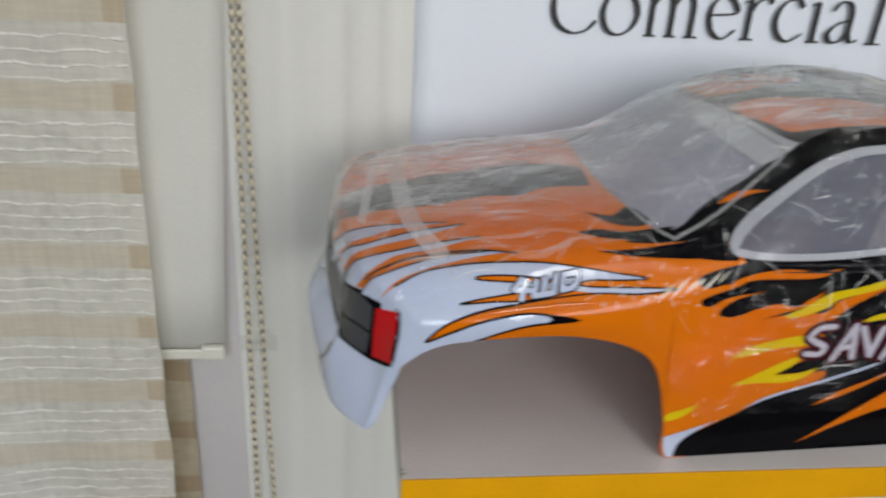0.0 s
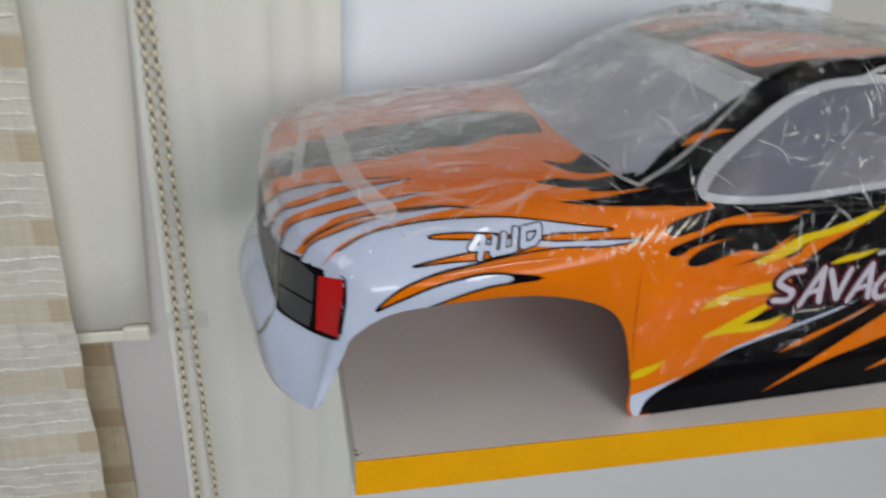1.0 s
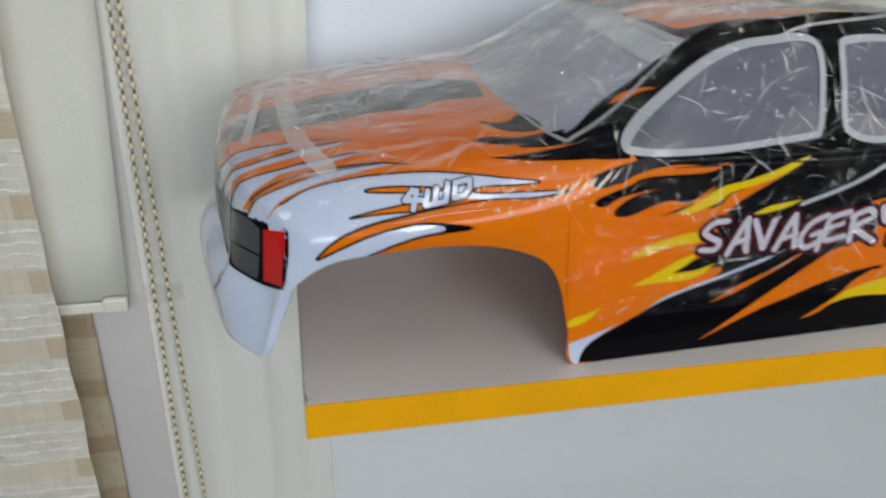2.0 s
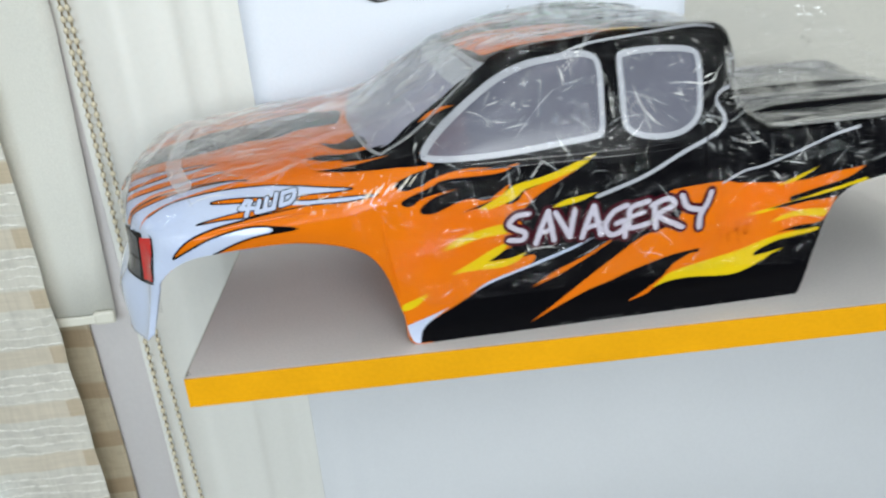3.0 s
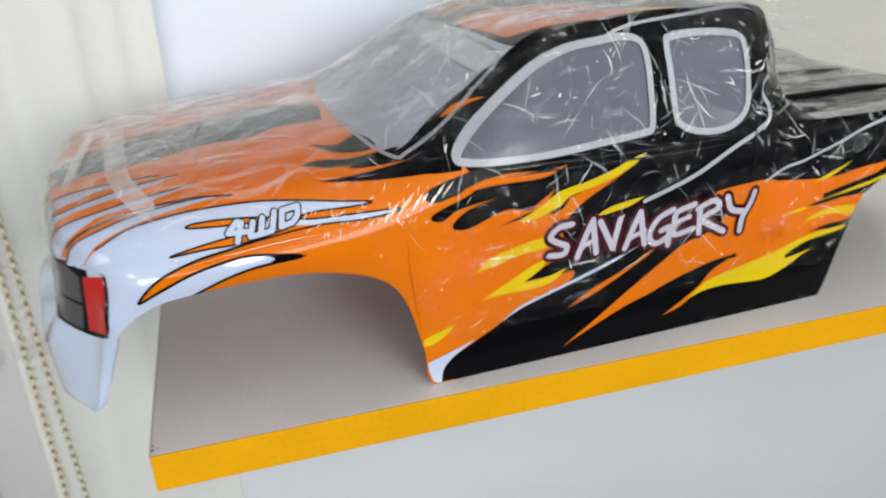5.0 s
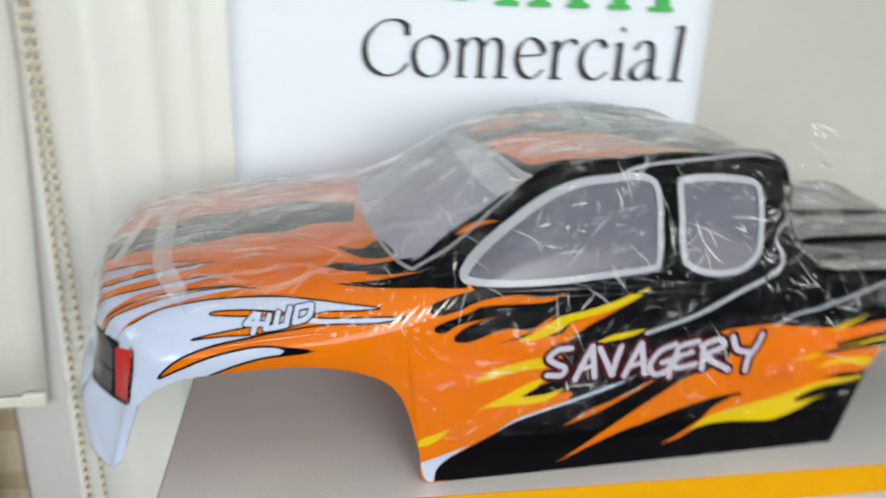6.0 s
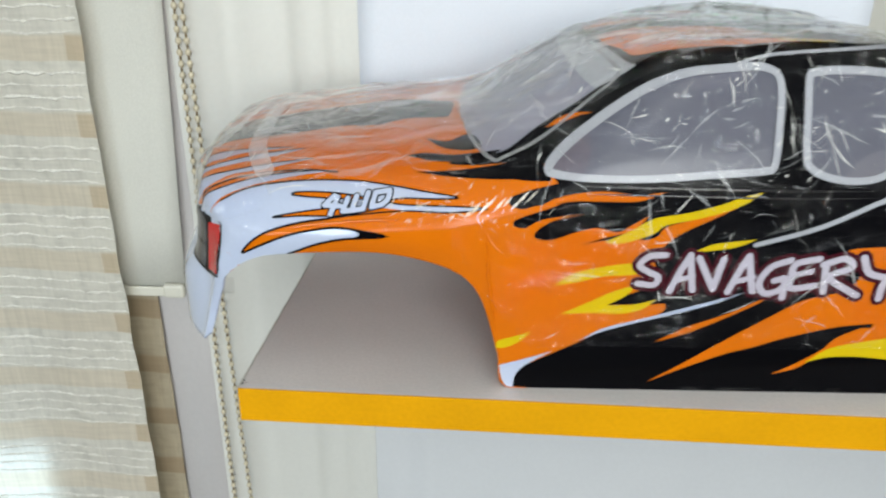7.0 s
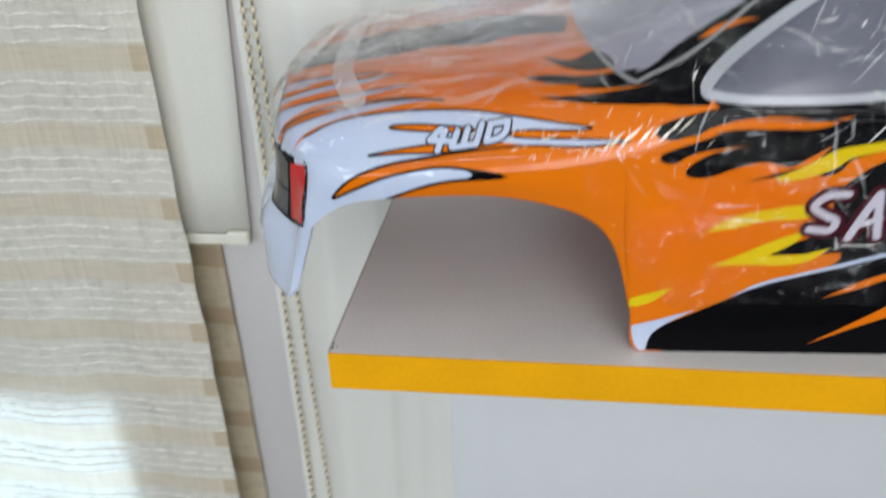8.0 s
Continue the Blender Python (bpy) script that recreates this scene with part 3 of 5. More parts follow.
# raised weft threads in groups of three
for group in range(-8, 9):
    for k in range(4):
        z0 = 1.246 - 0.53 * group - 0.085 - 0.085 * k
        pts = []
        for n in range(330):
            x = -6.0 + (4.395) * n / 329
            fold = 0.03 * (math.sin(x * 3.1 + 2.0) + 0.5 * math.sin(x * 6.7 + z0 * 0.25)) + 0.02 * noise.noise(Vector((x * 2.0, z0 * 2.2, 2.0))) + 0.008 * noise.noise(Vector((x * 7.0, z0 * 9.0, 2.0)))
            pts.append(at(x, 1.98 + fold - 0.003, z0 + 0.020 * noise.noise(Vector((x * 5.0, z0 * 3.0, 9.0))) + 0.012 * noise.noise(Vector((x * 17.0, z0 * 7.0, 4.0 + k)))))
        r = (0.012, 0.010, 0.012, 0.008)[k] * D
        thick_at = lambda p: r * max(0.12, 0.75 + 0.9 * noise.noise(p * 160) + 0.5 * noise.noise(p * 420))
        rings = [[thread.verts.new(p + Vector((0, 0.28 * math.cos(a), math.sin(a))) * thick_at(p)) for a in (0.3, 1.87, 3.44, 5.01)] for p in pts]
        for p, q in zip(rings, rings[1:]):
            for m in range(4):
                thread.faces.new((p[m], p[(m + 1) % 4], q[(m + 1) % 4], q[m]))
tagged(part("raised_threads", thread, THREAD, curtain, "raised white weft threads", smooth=True), kind="stuff")

# ---- the truck body ----
YAW = radians(3.0)
CENTRE = 1.0

# per station: bottom edge, belt, shoulder or roof edge, outer top, middle top
STATIONS = [
    ((-0.12, 0.09, 0.26), (-0.19, 0.13, 0.222), (-0.315, 0.33, 0.235), (-0.385, 0.65, 0.285), (-0.405, 1.0, 0.315)),
    ((-0.085, 0.075, 0.37), (-0.140, 0.15, 0.44), (-0.318, 0.37, 0.47), (-0.392, 0.65, 0.49), (-0.430, 1.0, 0.50)),
    ((-0.06, 0.06, 0.45), (-0.115, 0.155, 0.54), (-0.245, 0.36, 0.575), (-0.30, 0.65, 0.61), (-0.345, 1.0, 0.63)),
    ((-0.03, 0.05, 0.53), (-0.085, 0.145, 0.66), (-0.22, 0.36, 0.71), (-0.275, 0.65, 0.745), (-0.325, 1.0, 0.765)),
    ((0.00, 0.04, 0.60), (-0.05, 0.13, 0.785), (-0.20, 0.36, 0.865), (-0.25, 0.65, 0.91), (-0.29, 1.0, 0.93)),
]
STATIONS += [
    ((0.15, 0.02, 0.70), (0.06, 0.06, 0.85), (-0.08, 0.28, 0.96), (-0.15, 0.60, 1.02), (-0.18, 1.0, 1.04)),
    ((0.40, 0.00, 0.735), (0.40, 0.02, 0.88), (0.36, 0.20, 1.02), (0.35, 0.55, 1.10), (0.35, 1.0, 1.13)),
    ((0.75, 0.00, 0.735), (0.75, 0.02, 0.90), (0.74, 0.19, 1.05), (0.72, 0.55, 1.13), (0.70, 1.0, 1.165)),
    ((1.04, 0.00, 0.66), (1.05, 0.02, 0.94), (1.04, 0.18, 1.08), (1.02, 0.55, 1.17), (1.00, 1.0, 1.19)),
    ((1.18, 0.01, 0.52), (1.25, 0.02, 0.98), (1.24, 0.17, 1.11), (1.19, 0.55, 1.20), (1.15, 1.0, 1.22)),
]
STATIONS += [
    ((1.27, 0.03, 0.22), (1.50, 0.01, 1.05), (1.48, 0.16, 1.19), (1.42, 0.55, 1.34), (1.38, 1.0, 1.36)),
    ((1.33, 0.05, 0.00), (1.72, 0.00, 1.08), (1.74, 0.18, 1.37), (1.68, 0.60, 1.50), (1.63, 1.0, 1.52)),
    ((1.70, 0.05, 0.00), (2.02, 0.00, 1.09), (2.06, 0.23, 1.53), (1.98, 0.62, 1.60), (1.90, 1.0, 1.615)),
    ((2.40, 0.05, 0.00), (2.40, 0.00, 1.09), (2.42, 0.25, 1.585), (2.40, 0.65, 1.63), (2.40, 1.0, 1.64)),
    ((2.80, 0.05, 0.00), (2.80, 0.00, 1.09), (2.90, 0.25, 1.585), (2.94, 0.65, 1.62), (3.00, 1.0, 1.63)),
]
STATIONS += [
    ((3.00, 0.05, 0.00), (3.02, 0.01, 1.08), (3.155, 0.25, 1.575), (3.21, 0.65, 1.595), (3.24, 1.0, 1.605)),
    ((3.08, 0.05, 0.00), (3.04, 0.015, 1.075), (3.22, 0.25, 1.48), (3.28, 0.62, 1.48), (3.31, 1.0, 1.48)),
    ((3.15, 0.05, 0.00), (3.06, 0.02, 1.07), (3.245, 0.22, 1.31), (3.32, 0.60, 1.30), (3.35, 1.0, 1.30)),
    ((3.30, 0.05, 0.00), (3.20, 0.03, 1.03), (3.28, 0.14, 1.17), (3.36, 0.45, 1.06), (3.38, 1.0, 1.04)),
    ((3.58, 0.05, 0.00), (3.40, 0.04, 0.96), (3.42, 0.10, 1.06), (3.44, 0.36, 1.005), (3.44, 1.0, 1.00)),
    ((3.69, 0.05, 0.005), (3.49, 0.04, 0.935), (3.50, 0.10, 1.04), (3.51, 0.35, 1.00), (3.51, 1.0, 1.00)),
]
STATIONS += [
    ((3.775, 0.03, 0.37), (3.75, 0.03, 0.92), (3.75, 0.10, 1.04), (3.75, 0.35, 1.00), (3.75, 1.0, 1.00)),
    ((3.84, 0.01, 0.60), (3.90, 0.02, 0.92), (3.90, 0.10, 1.04), (3.90, 0.35, 1.00), (3.90, 1.0, 1.00)),
    ((4.02, 0.00, 0.71), (4.05, 0.02, 0.92), (4.05, 0.10, 1.04), (4.05, 0.35, 1.00), (4.05, 1.0, 1.00)),
    ((4.45, 0.00, 0.735), (4.45, 0.02, 0.92), (4.45, 0.10, 1.04), (4.45, 0.35, 1.00), (4.45, 1.0, 1.00)),
    ((4.85, 0.04, 0.60), (4.90, 0.06, 0.90), (4.90, 0.16, 1.03), (4.90, 0.40, 1.00), (4.90, 1.0, 1.00)),
]
STATIONS += [
    ((4.98, 0.10, 0.40), (5.02, 0.14, 0.70), (5.04, 0.30, 0.80), (5.06, 0.60, 0.85), (5.08, 1.0, 0.85)),
    ((5.00, 0.12, 0.30), (5.02, 0.18, 0.32), (5.04, 0.40, 0.34), (5.06, 0.70, 0.36), (5.08, 1.0, 0.36)),
]


def shell_grid(along=12, around=12):
    rows = []
    for base, belt, edge, outer, mid in STATIONS:
        low = tuple(base[k] + 0.5 * (belt[k] - base[k]) for k in range(3))
        low = (low[0], low[1] - 0.025, low[2])
        near = [base, low, belt, edge, outer]
        far = [(x, 2 * CENTRE - y, z) for x, y, z in reversed(near)]
        rows.append(np.array(spline([*near, mid, *far], around)))
    rows = np.array(rows)
    flat = spline(rows.reshape(len(rows), -1), along)
    grid = np.array(flat).reshape(len(flat), -1, 3)
    # the shell leans: its far shoulder, hood and roof stand higher than the near ones
    x, y, z = grid[..., 0], grid[..., 1], grid[..., 2]
    lean = np.interp(x, (1.2, 1.8), (0.09, 0.052)) * np.clip(y - 0.7, 0, None) ** 1.5 / np.sqrt(np.clip(y - 0.7, 0, None) + 0.15)
    grid[..., 2] += lean * np.clip((z - 0.45) / 0.5, 0, 1) * np.clip((3.3 - x) / 0.5, 0, 1)
    return grid


TRUCK_AT = Matrix.Translation((0, 0, TOP)) @ Matrix.Rotation(YAW, 4, "Z")


def grid_mesh(grid, scale=D):
    bm = bmesh.new()
    n, m, _ = grid.shape
    verts = [[bm.verts.new(Vector(grid[i, j]) * scale) for j in range(m)] for i in range(n)]
    for i in range(n - 1):
        for j in range(m - 1):
            bm.faces.new((verts[i][j], verts[i][j + 1], verts[i + 1][j + 1], verts[i + 1][j]))
    bmesh.ops.remove_doubles(bm, verts=bm.verts, dist=1e-6)
    bmesh.ops.recalc_face_normals(bm, faces=bm.faces)
    return bm


truck = tagged(new("truck_body"), label="orange, black and white model truck body shell wrapped in clear film", category="model truck")
truck.matrix_world = TRUCK_AT
GRID = shell_grid()
shell = part("shell", grid_mesh(GRID), ORANGE, truck, "painted orange plastic body shell", smooth=True)

# ---- decals ----
from mathutils.bvhtree import BVHTree

SKIN = BVHTree.FromPolygons([v.co for v in shell.data.vertices], [tuple(p.vertices) for p in shell.data.polygons])
VIEWS = {"side": (0, 1, 0), "top": (0, 0, -1), "shoulder": (0, 0.7071, -0.7071), "fender": (0, 0.94, -0.342), "corner": (0.8, 0.6, 0)}


def basis(view):
    d = Vector(VIEWS[view]).normalized()
    e1 = Vector((1, 0, 0)) if abs(d.x) < 0.5 else Vector((d.y, -d.x, 0)).normalized()
    e2 = e1.cross(d)
    if e2.z < 0 or (abs(e2.z) < 1e-6 and e2.y < 0):
        e2 = -e2
    return e1, e2, d


def onto_skin(bm, view, lift, mirrored=False):
    """Lays a flat drawing (x, y in modules of the view's plane) onto the shell, lift metres proud of it."""
    e1, e2, d = basis(view)
    for v in bm.verts:
        p = (e1 * v.co.x + e2 * v.co.y) * D
        hit, normal, _, _ = SKIN.ray_cast(p - d * 0.6, d)
        if hit is None:
            far = p - d * ((p - Vector((1.5 * D, 0, 0.6 * D))).dot(d))
            hit, normal, _, _ = SKIN.find_nearest(far)
        if normal.dot(d) > 0:
            normal = -normal
        v.co = hit + normal * lift
        if mirrored:
            v.co.y = 2 * CENTRE * D - v.co.y
    bm.normal_update()
    outward = Vector((d.x, -d.y, d.z)) if mirrored else d
    bmesh.ops.reverse_faces(bm, faces=[f for f in bm.faces if f.normal.dot(outward) > 0])
    return bm


def drawn(points, steps=5):
    """A closed outline; a point given twice is a corner."""
    runs, out = [], []
    n = len(points)
    starts = [k for k in range(n) if points[k] == points[k - 1]]
    if not starts:
        return [tuple(p) for p in spline(points, steps, closed=True)]
    for a, b in zip(starts, starts[1:] + [starts[0] + n]):
        run = [points[k % n] for k in range(a, b)]
        out += [tuple(p) for p in (spline(run, steps) if len(run) > 2 else run)][:-1]
    return out


def fill(points, cell=0.035):
    bm = bmesh.new()
    pts = drawn(points)
    verts = [bm.verts.new((x, y, 0)) for k, (x, y) in enumerate(pts) if math.hypot(x - pts[k - 1][0], y - pts[k - 1][1]) > 1e-4]
    edges = [bm.edges.new((verts[k - 1], verts[k])) for k in range(len(verts))]
    bmesh.ops.triangle_fill(bm, use_beauty=True, edges=edges)
    for axis in (0, 1):
        low, high = min(v.co[axis] for v in bm.verts), max(v.co[axis] for v in bm.verts)
        for k in range(math.ceil(low / cell), math.floor(high / cell) + 1):
            co, no = Vector(), Vector()
            co[axis], no[axis] = k * cell, 1.0
            bmesh.ops.bisect_plane(bm, geom=[*bm.verts, *bm.edges, *bm.faces], plane_co=co, plane_no=no, dist=1e-5)
    return bm


def ribbon(points, width, closed=False, steps=6):
    bm = bmesh.new()
    path = [Vector(p) for p in spline(points, steps, closed)]
    n = len(path)
    rows_ = []
    for k, p in enumerate(path):
        a, b = (path[k - 1], path[(k + 1) % n]) if closed else (path[max(k - 1, 0)], path[min(k + 1, n - 1)])
        d = (b - a).normalized()
        across = Vector((-d.y, d.x)) * width * 0.5
        rows_.append([bm.verts.new((*(p + across * s), 0)) for s in (1, 0, -1)])
    if not closed:
        for k, sign in ((0, -1), (n - 1, 1)):   # rounded ends
            d = (path[min(k + 1, n - 1)] - path[max(k - 1, 0)]).normalized() * sign * width * 0.5
            tip = [bm.verts.new((*(path[k] + d * math.sin(a) + Vector((-d.y, d.x)) * math.cos(a)), 0)) for a in (0.8, 1.57, 2.34)]
            bm.faces.new((rows_[k][0], *tip, rows_[k][2], rows_[k][1]) if sign * 1 > 0 else (rows_[k][2], *tip, rows_[k][0], rows_[k][1]))
    for k in range(n if closed else n - 1):
        p, q = rows_[k], rows_[(k + 1) % n]
        for m in (0, 1):
            bm.faces.new((p[m], q[m], q[m + 1], p[m + 1]))
    return bm


def lift(layer):
    return 0.00014 + 0.00006 * layer


def painted(name, mat, view, layer, points, both=False, under=None, label=""):
    made = []
    for mirrored in ((False, True) if both else (False,)):
        bm = fill(points, 0.014 if view == "corner" else 0.035)
        made.append(part(name, onto_skin(bm, view, lift(layer), mirrored), mat, under or truck, label, smooth=True))
    return made[0]


def striped(name, mat, view, layer, points, width, closed=False, both=False, under=None, label=""):
    made = []
    for mirrored in ((False, True) if both else (False,)):
        made.append(part(name, onto_skin(ribbon(points, width, closed), view, lift(layer), mirrored), mat, under or truck, label, smooth=True))
    return made[0]


FLAME_EDGE = [(1.03, 1.098), (1.03, 1.098), (1.19, 1.131), (1.297, 1.159), (1.433, 1.249), (1.592, 1.353), (1.724, 1.443), (1.89, 1.538), (2.042, 1.58), (2.301, 1.605), (2.301, 1.605), (3.215, 1.57), (3.215, 1.57), (3.558, -0.027), (3.558, -0.027), (1.348, 0.008), (1.348, 0.008), (1.355, 0.084), (1.401, 0.134), (1.497, 0.191), (1.659, 0.283), (1.765, 0.348), (1.928, 0.4), (2.033, 0.458), (2.035, 0.506), (1.986, 0.496), (1.889, 0.495), (1.771, 0.49), (1.771, 0.49), (1.83, 0.535), (1.909, 0.568), (1.971, 0.632), (1.961, 0.716), (1.895, 0.745), (1.951, 0.795), (1.881, 0.829), (1.722, 0.819), (1.623, 0.796)]
FLAME_EDGE += [(1.623, 0.796), (1.721, 0.831), (1.85, 0.872), (1.917, 0.944), (1.917, 0.944), (1.835, 0.891), (1.784, 0.861), (1.691, 0.879), (1.613, 0.862), (1.497, 0.818), (1.425, 0.823), (1.425, 0.858), (1.502, 0.91), (1.633, 0.944), (1.633, 0.944), (1.453, 0.913), (1.375, 0.872), (1.328, 0.878), (1.325, 0.904), (1.388, 0.932), (1.464, 0.959), (1.527, 0.986), (1.527, 0.986), (1.425, 0.974), (1.355, 0.957), (1.303, 0.972), (1.308, 1.003), (1.362, 1.028), (1.422, 1.048), (1.511, 1.072), (1.511, 1.072), (1.485, 1.102), (1.485, 1.102), (1.346, 1.075), (1.191, 1.061), (1.034, 1.058), (0.881, 1.064), (0.881, 1.064), (1.058, 1.079)]
FLAME_EDGE += [(1.19, 1.098), (1.295, 1.12), (1.295, 1.12), (1.164, 1.1), (1.044, 1.094)]
painted("black_flame_panel", BLACK, "side", 0, FLAME_EDGE, both=True, label="glossy black painted flame graphic")
painted("hood_flame_black", BLACK, "shoulder", 0, [(0.825, 1.011), (0.825, 1.011), (0.917, 1.024), (1.041, 0.995), (1.163, 1.002), (1.271, 1.001), (1.271, 1.001), (1.19, 0.954), (1.083, 0.941), (0.948, 0.959)], both=True, label="glossy black painted flame graphic")
painted("hood_flame_black", BLACK, "shoulder", 0, [(0.907, 1.159), (0.907, 1.159), (1.023, 1.113), (1.128, 1.173), (1.182, 1.055), (1.108, 1.026), (0.997, 1.059)], both=True, label="glossy black painted flame graphic")
painted("orange_lick", ORANGE, "side", 2, [(1.488, 1.003), (1.488, 1.003), (1.577, 1.03), (1.705, 1.046), (1.862, 1.035), (1.974, 1.046), (1.974, 1.046), (1.864, 1.006), (1.708, 1.002), (1.578, 0.999), (1.45, 0.975)], label="bright orange painted flame graphic")
painted("orange_lick", ORANGE, "side", 1, [(1.672, 0.779), (1.672, 0.779), (1.803, 0.803), (1.947, 0.836), (1.994, 0.889), (2.11, 0.926), (2.265, 0.974), (2.329, 1.003), (2.329, 1.003), (2.19, 0.928), (2.077, 0.868), (2.011, 0.814), (1.956, 0.758), (1.867, 0.708)], label="bright orange painted flame graphic")
painted("yellow_lick", YELLOW, "side", 3, [(1.73, 0.816), (1.73, 0.816), (1.837, 0.868), (1.937, 0.928), (2.08, 0.956), (2.21, 0.992), (2.313, 1.03), (2.397, 1.053), (2.397, 1.053), (2.329, 1.003), (2.24, 0.963), (2.136, 0.932), (1.993, 0.898), (1.944, 0.859), (1.855, 0.822), (1.776, 0.805)], label="yellow painted flame graphic")
painted("yellow_lick", YELLOW, "side", 3, [(1.52, 0.59), (1.52, 0.59), (1.602, 0.654), (1.733, 0.69), (1.867, 0.708), (1.886, 0.655), (1.738, 0.641), (1.632, 0.611)], label="yellow painted flame graphic")
painted("yellow_lick", YELLOW, "side", 3, [(1.558, 0.439), (1.558, 0.439), (1.695, 0.511), (1.799, 0.566), (1.879, 0.59), (1.857, 0.545), (1.771, 0.49), (1.771, 0.49), (1.889, 0.495), (1.997, 0.525), (1.997, 0.525), (1.934, 0.469), (1.839, 0.445), (1.7, 0.447)], label="yellow painted flame graphic")
painted("yellow_lick", YELLOW, "side", 3, [(1.265, 0.239), (1.265, 0.239), (1.274, 0.28), (1.35, 0.31), (1.429, 0.338), (1.429, 0.338), (1.371, 0.276), (1.312, 0.244)], label="yellow painted flame graphic")
painted("yellow_lick", YELLOW, "side", 3, [(2.125, 0.768), (2.125, 0.768), (2.206, 0.809), (2.286, 0.823), (2.398, 0.837), (2.398, 0.837), (2.317, 0.799), (2.211, 0.779)], label="yellow painted flame graphic")
painted("white_foot", WHITE, "side", 3, [(1.285, 0.139), (1.285, 0.139), (1.385, 0.172), (1.495, 0.212), (1.539, 0.23), (1.539, 0.23), (1.42, 0.148), (1.369, 0.087), (1.356, 0.008), (1.356, 0.008), (1.324, 0.015), (1.299, 0.065)], label="bluish white painted flame graphic")
painted("white_line", WHITE, "side", 3, [(1.653, 0.286), (1.653, 0.286), (1.764, 0.362), (1.926, 0.414), (2.061, 0.458), (2.249, 0.519), (2.396, 0.569), (2.396, 0.569), (2.254, 0.503), (2.065, 0.440), (1.929, 0.400), (1.766, 0.346)], label="bluish white painted flame graphic")
painted("orange_lick", ORANGE, "side", 2, [(2.02, 0.289), (2.02, 0.289), (2.157, 0.376), (2.317, 0.445), (2.447, 0.515), (2.52, 0.555), (2.52, 0.555), (2.45, 0.502), (2.294, 0.411), (2.161, 0.342)], label="bright orange painted flame graphic")
painted("orange_flame_band", ORANGE, "side", 2, [(2.013, 0.05), (2.013, 0.05), (2.185, 0.178), (2.34, 0.299), (2.545, 0.448), (2.672, 0.531), (2.834, 0.581), (2.897, 0.662), (2.825, 0.75), (2.843, 0.797), (3.137, 0.803), (3.264, 0.767), (3.419, 0.745), (3.54, 0.731), (3.54, 0.731), (3.613, 0.435), (3.613, 0.435), (3.324, 0.392), (3.034, 0.41), (3.034, 0.41), (2.847, 0.387), (2.626, 0.323), (2.491, 0.269), (2.353, 0.222), (2.163, 0.131)], label="bright orange painted flame graphic")
painted("orange_lick", ORANGE, "side", 2, [(2.604, 0.108), (2.604, 0.108), (2.702, 0.17), (2.811, 0.254), (2.867, 0.325), (2.966, 0.383), (2.966, 0.383), (3.324, 0.392), (3.344, 0.314), (3.017, 0.296), (2.878, 0.25), (2.785, 0.2), (2.713, 0.145)], label="bright orange painted flame graphic")
painted("orange_flame_tail", ORANGE, "side", 2, [(3.022, 0.8), (3.022, 0.8), (3.268, 0.776), (3.475, 0.75), (3.641, 0.75), (3.797, 0.781), (3.983, 0.807), (3.983, 0.807), (3.893, 0.749), (3.741, 0.702), (3.55, 0.653), (3.466, 0.636), (3.466, 0.636), (3.652, 0.62), (3.842, 0.63), (3.842, 0.63), (3.824, 0.583), (3.8, 0.522), (3.753, 0.479), (3.534, 0.448), (3.438, 0.372), (3.161, 0.343), (3.019, 0.359), (3.019, 0.359)], label="bright orange painted flame graphic")
painted("yellow_lick", YELLOW, "side", 3, [(3.281, 0.577), (3.281, 0.577), (3.486, 0.609), (3.649, 0.645), (3.805, 0.688), (4.005, 0.733), (4.005, 0.733), (4.008, 0.709), (3.839, 0.675), (3.682, 0.639), (3.52, 0.599), (3.385, 0.577)], label="yellow painted flame graphic")
painted("yellow_lick", YELLOW, "side", 3, [(3.452, 0.515), (3.452, 0.515), (3.558, 0.556), (3.689, 0.571), (3.795, 0.561), (3.795, 0.561), (3.779, 0.514), (3.627, 0.532), (3.51, 0.517)], label="yellow painted flame graphic")
painted("black_sliver", BLACK, "side", 4, [(3.5, 0.441), (3.5, 0.441), (3.634, 0.473), (3.762, 0.471), (3.762, 0.471), (3.756, 0.46), (3.636, 0.45)], label="glossy black painted flame graphic")
painted("black_sliver", BLACK, "side", 4, [(3.435, 0.596), (3.435, 0.596), (3.552, 0.621), (3.698, 0.645), (3.808, 0.66), (3.808, 0.66), (3.7, 0.627), (3.554, 0.599)], label="glossy black painted flame graphic")
painted("yellow_flame", YELLOW, "side", 3, [(2.751, 0.182), (2.751, 0.182), (2.851, 0.268), (3.023, 0.312), (3.265, 0.359), (3.434, 0.41), (3.57, 0.434), (3.755, 0.449), (3.755, 0.449), (3.751, 0.426), (3.607, 0.404), (3.488, 0.386), (3.379, 0.336), (3.368, 0.306), (3.368, 0.306), (3.461, 0.32), (3.563, 0.34), (3.563, 0.34), (3.48, 0.306), (3.431, 0.272), (3.314, 0.218), (3.21, 0.201), (2.995, 0.22), (2.855, 0.215)], label="yellow painted flame graphic")
painted("yellow_lick", YELLOW, "side", 3, [(3.477, 0.729), (3.477, 0.729), (3.542, 0.755), (3.638, 0.792), (3.716, 0.823), (3.716, 0.823), (3.654, 0.784), (3.576, 0.745)], label="yellow painted flame graphic")
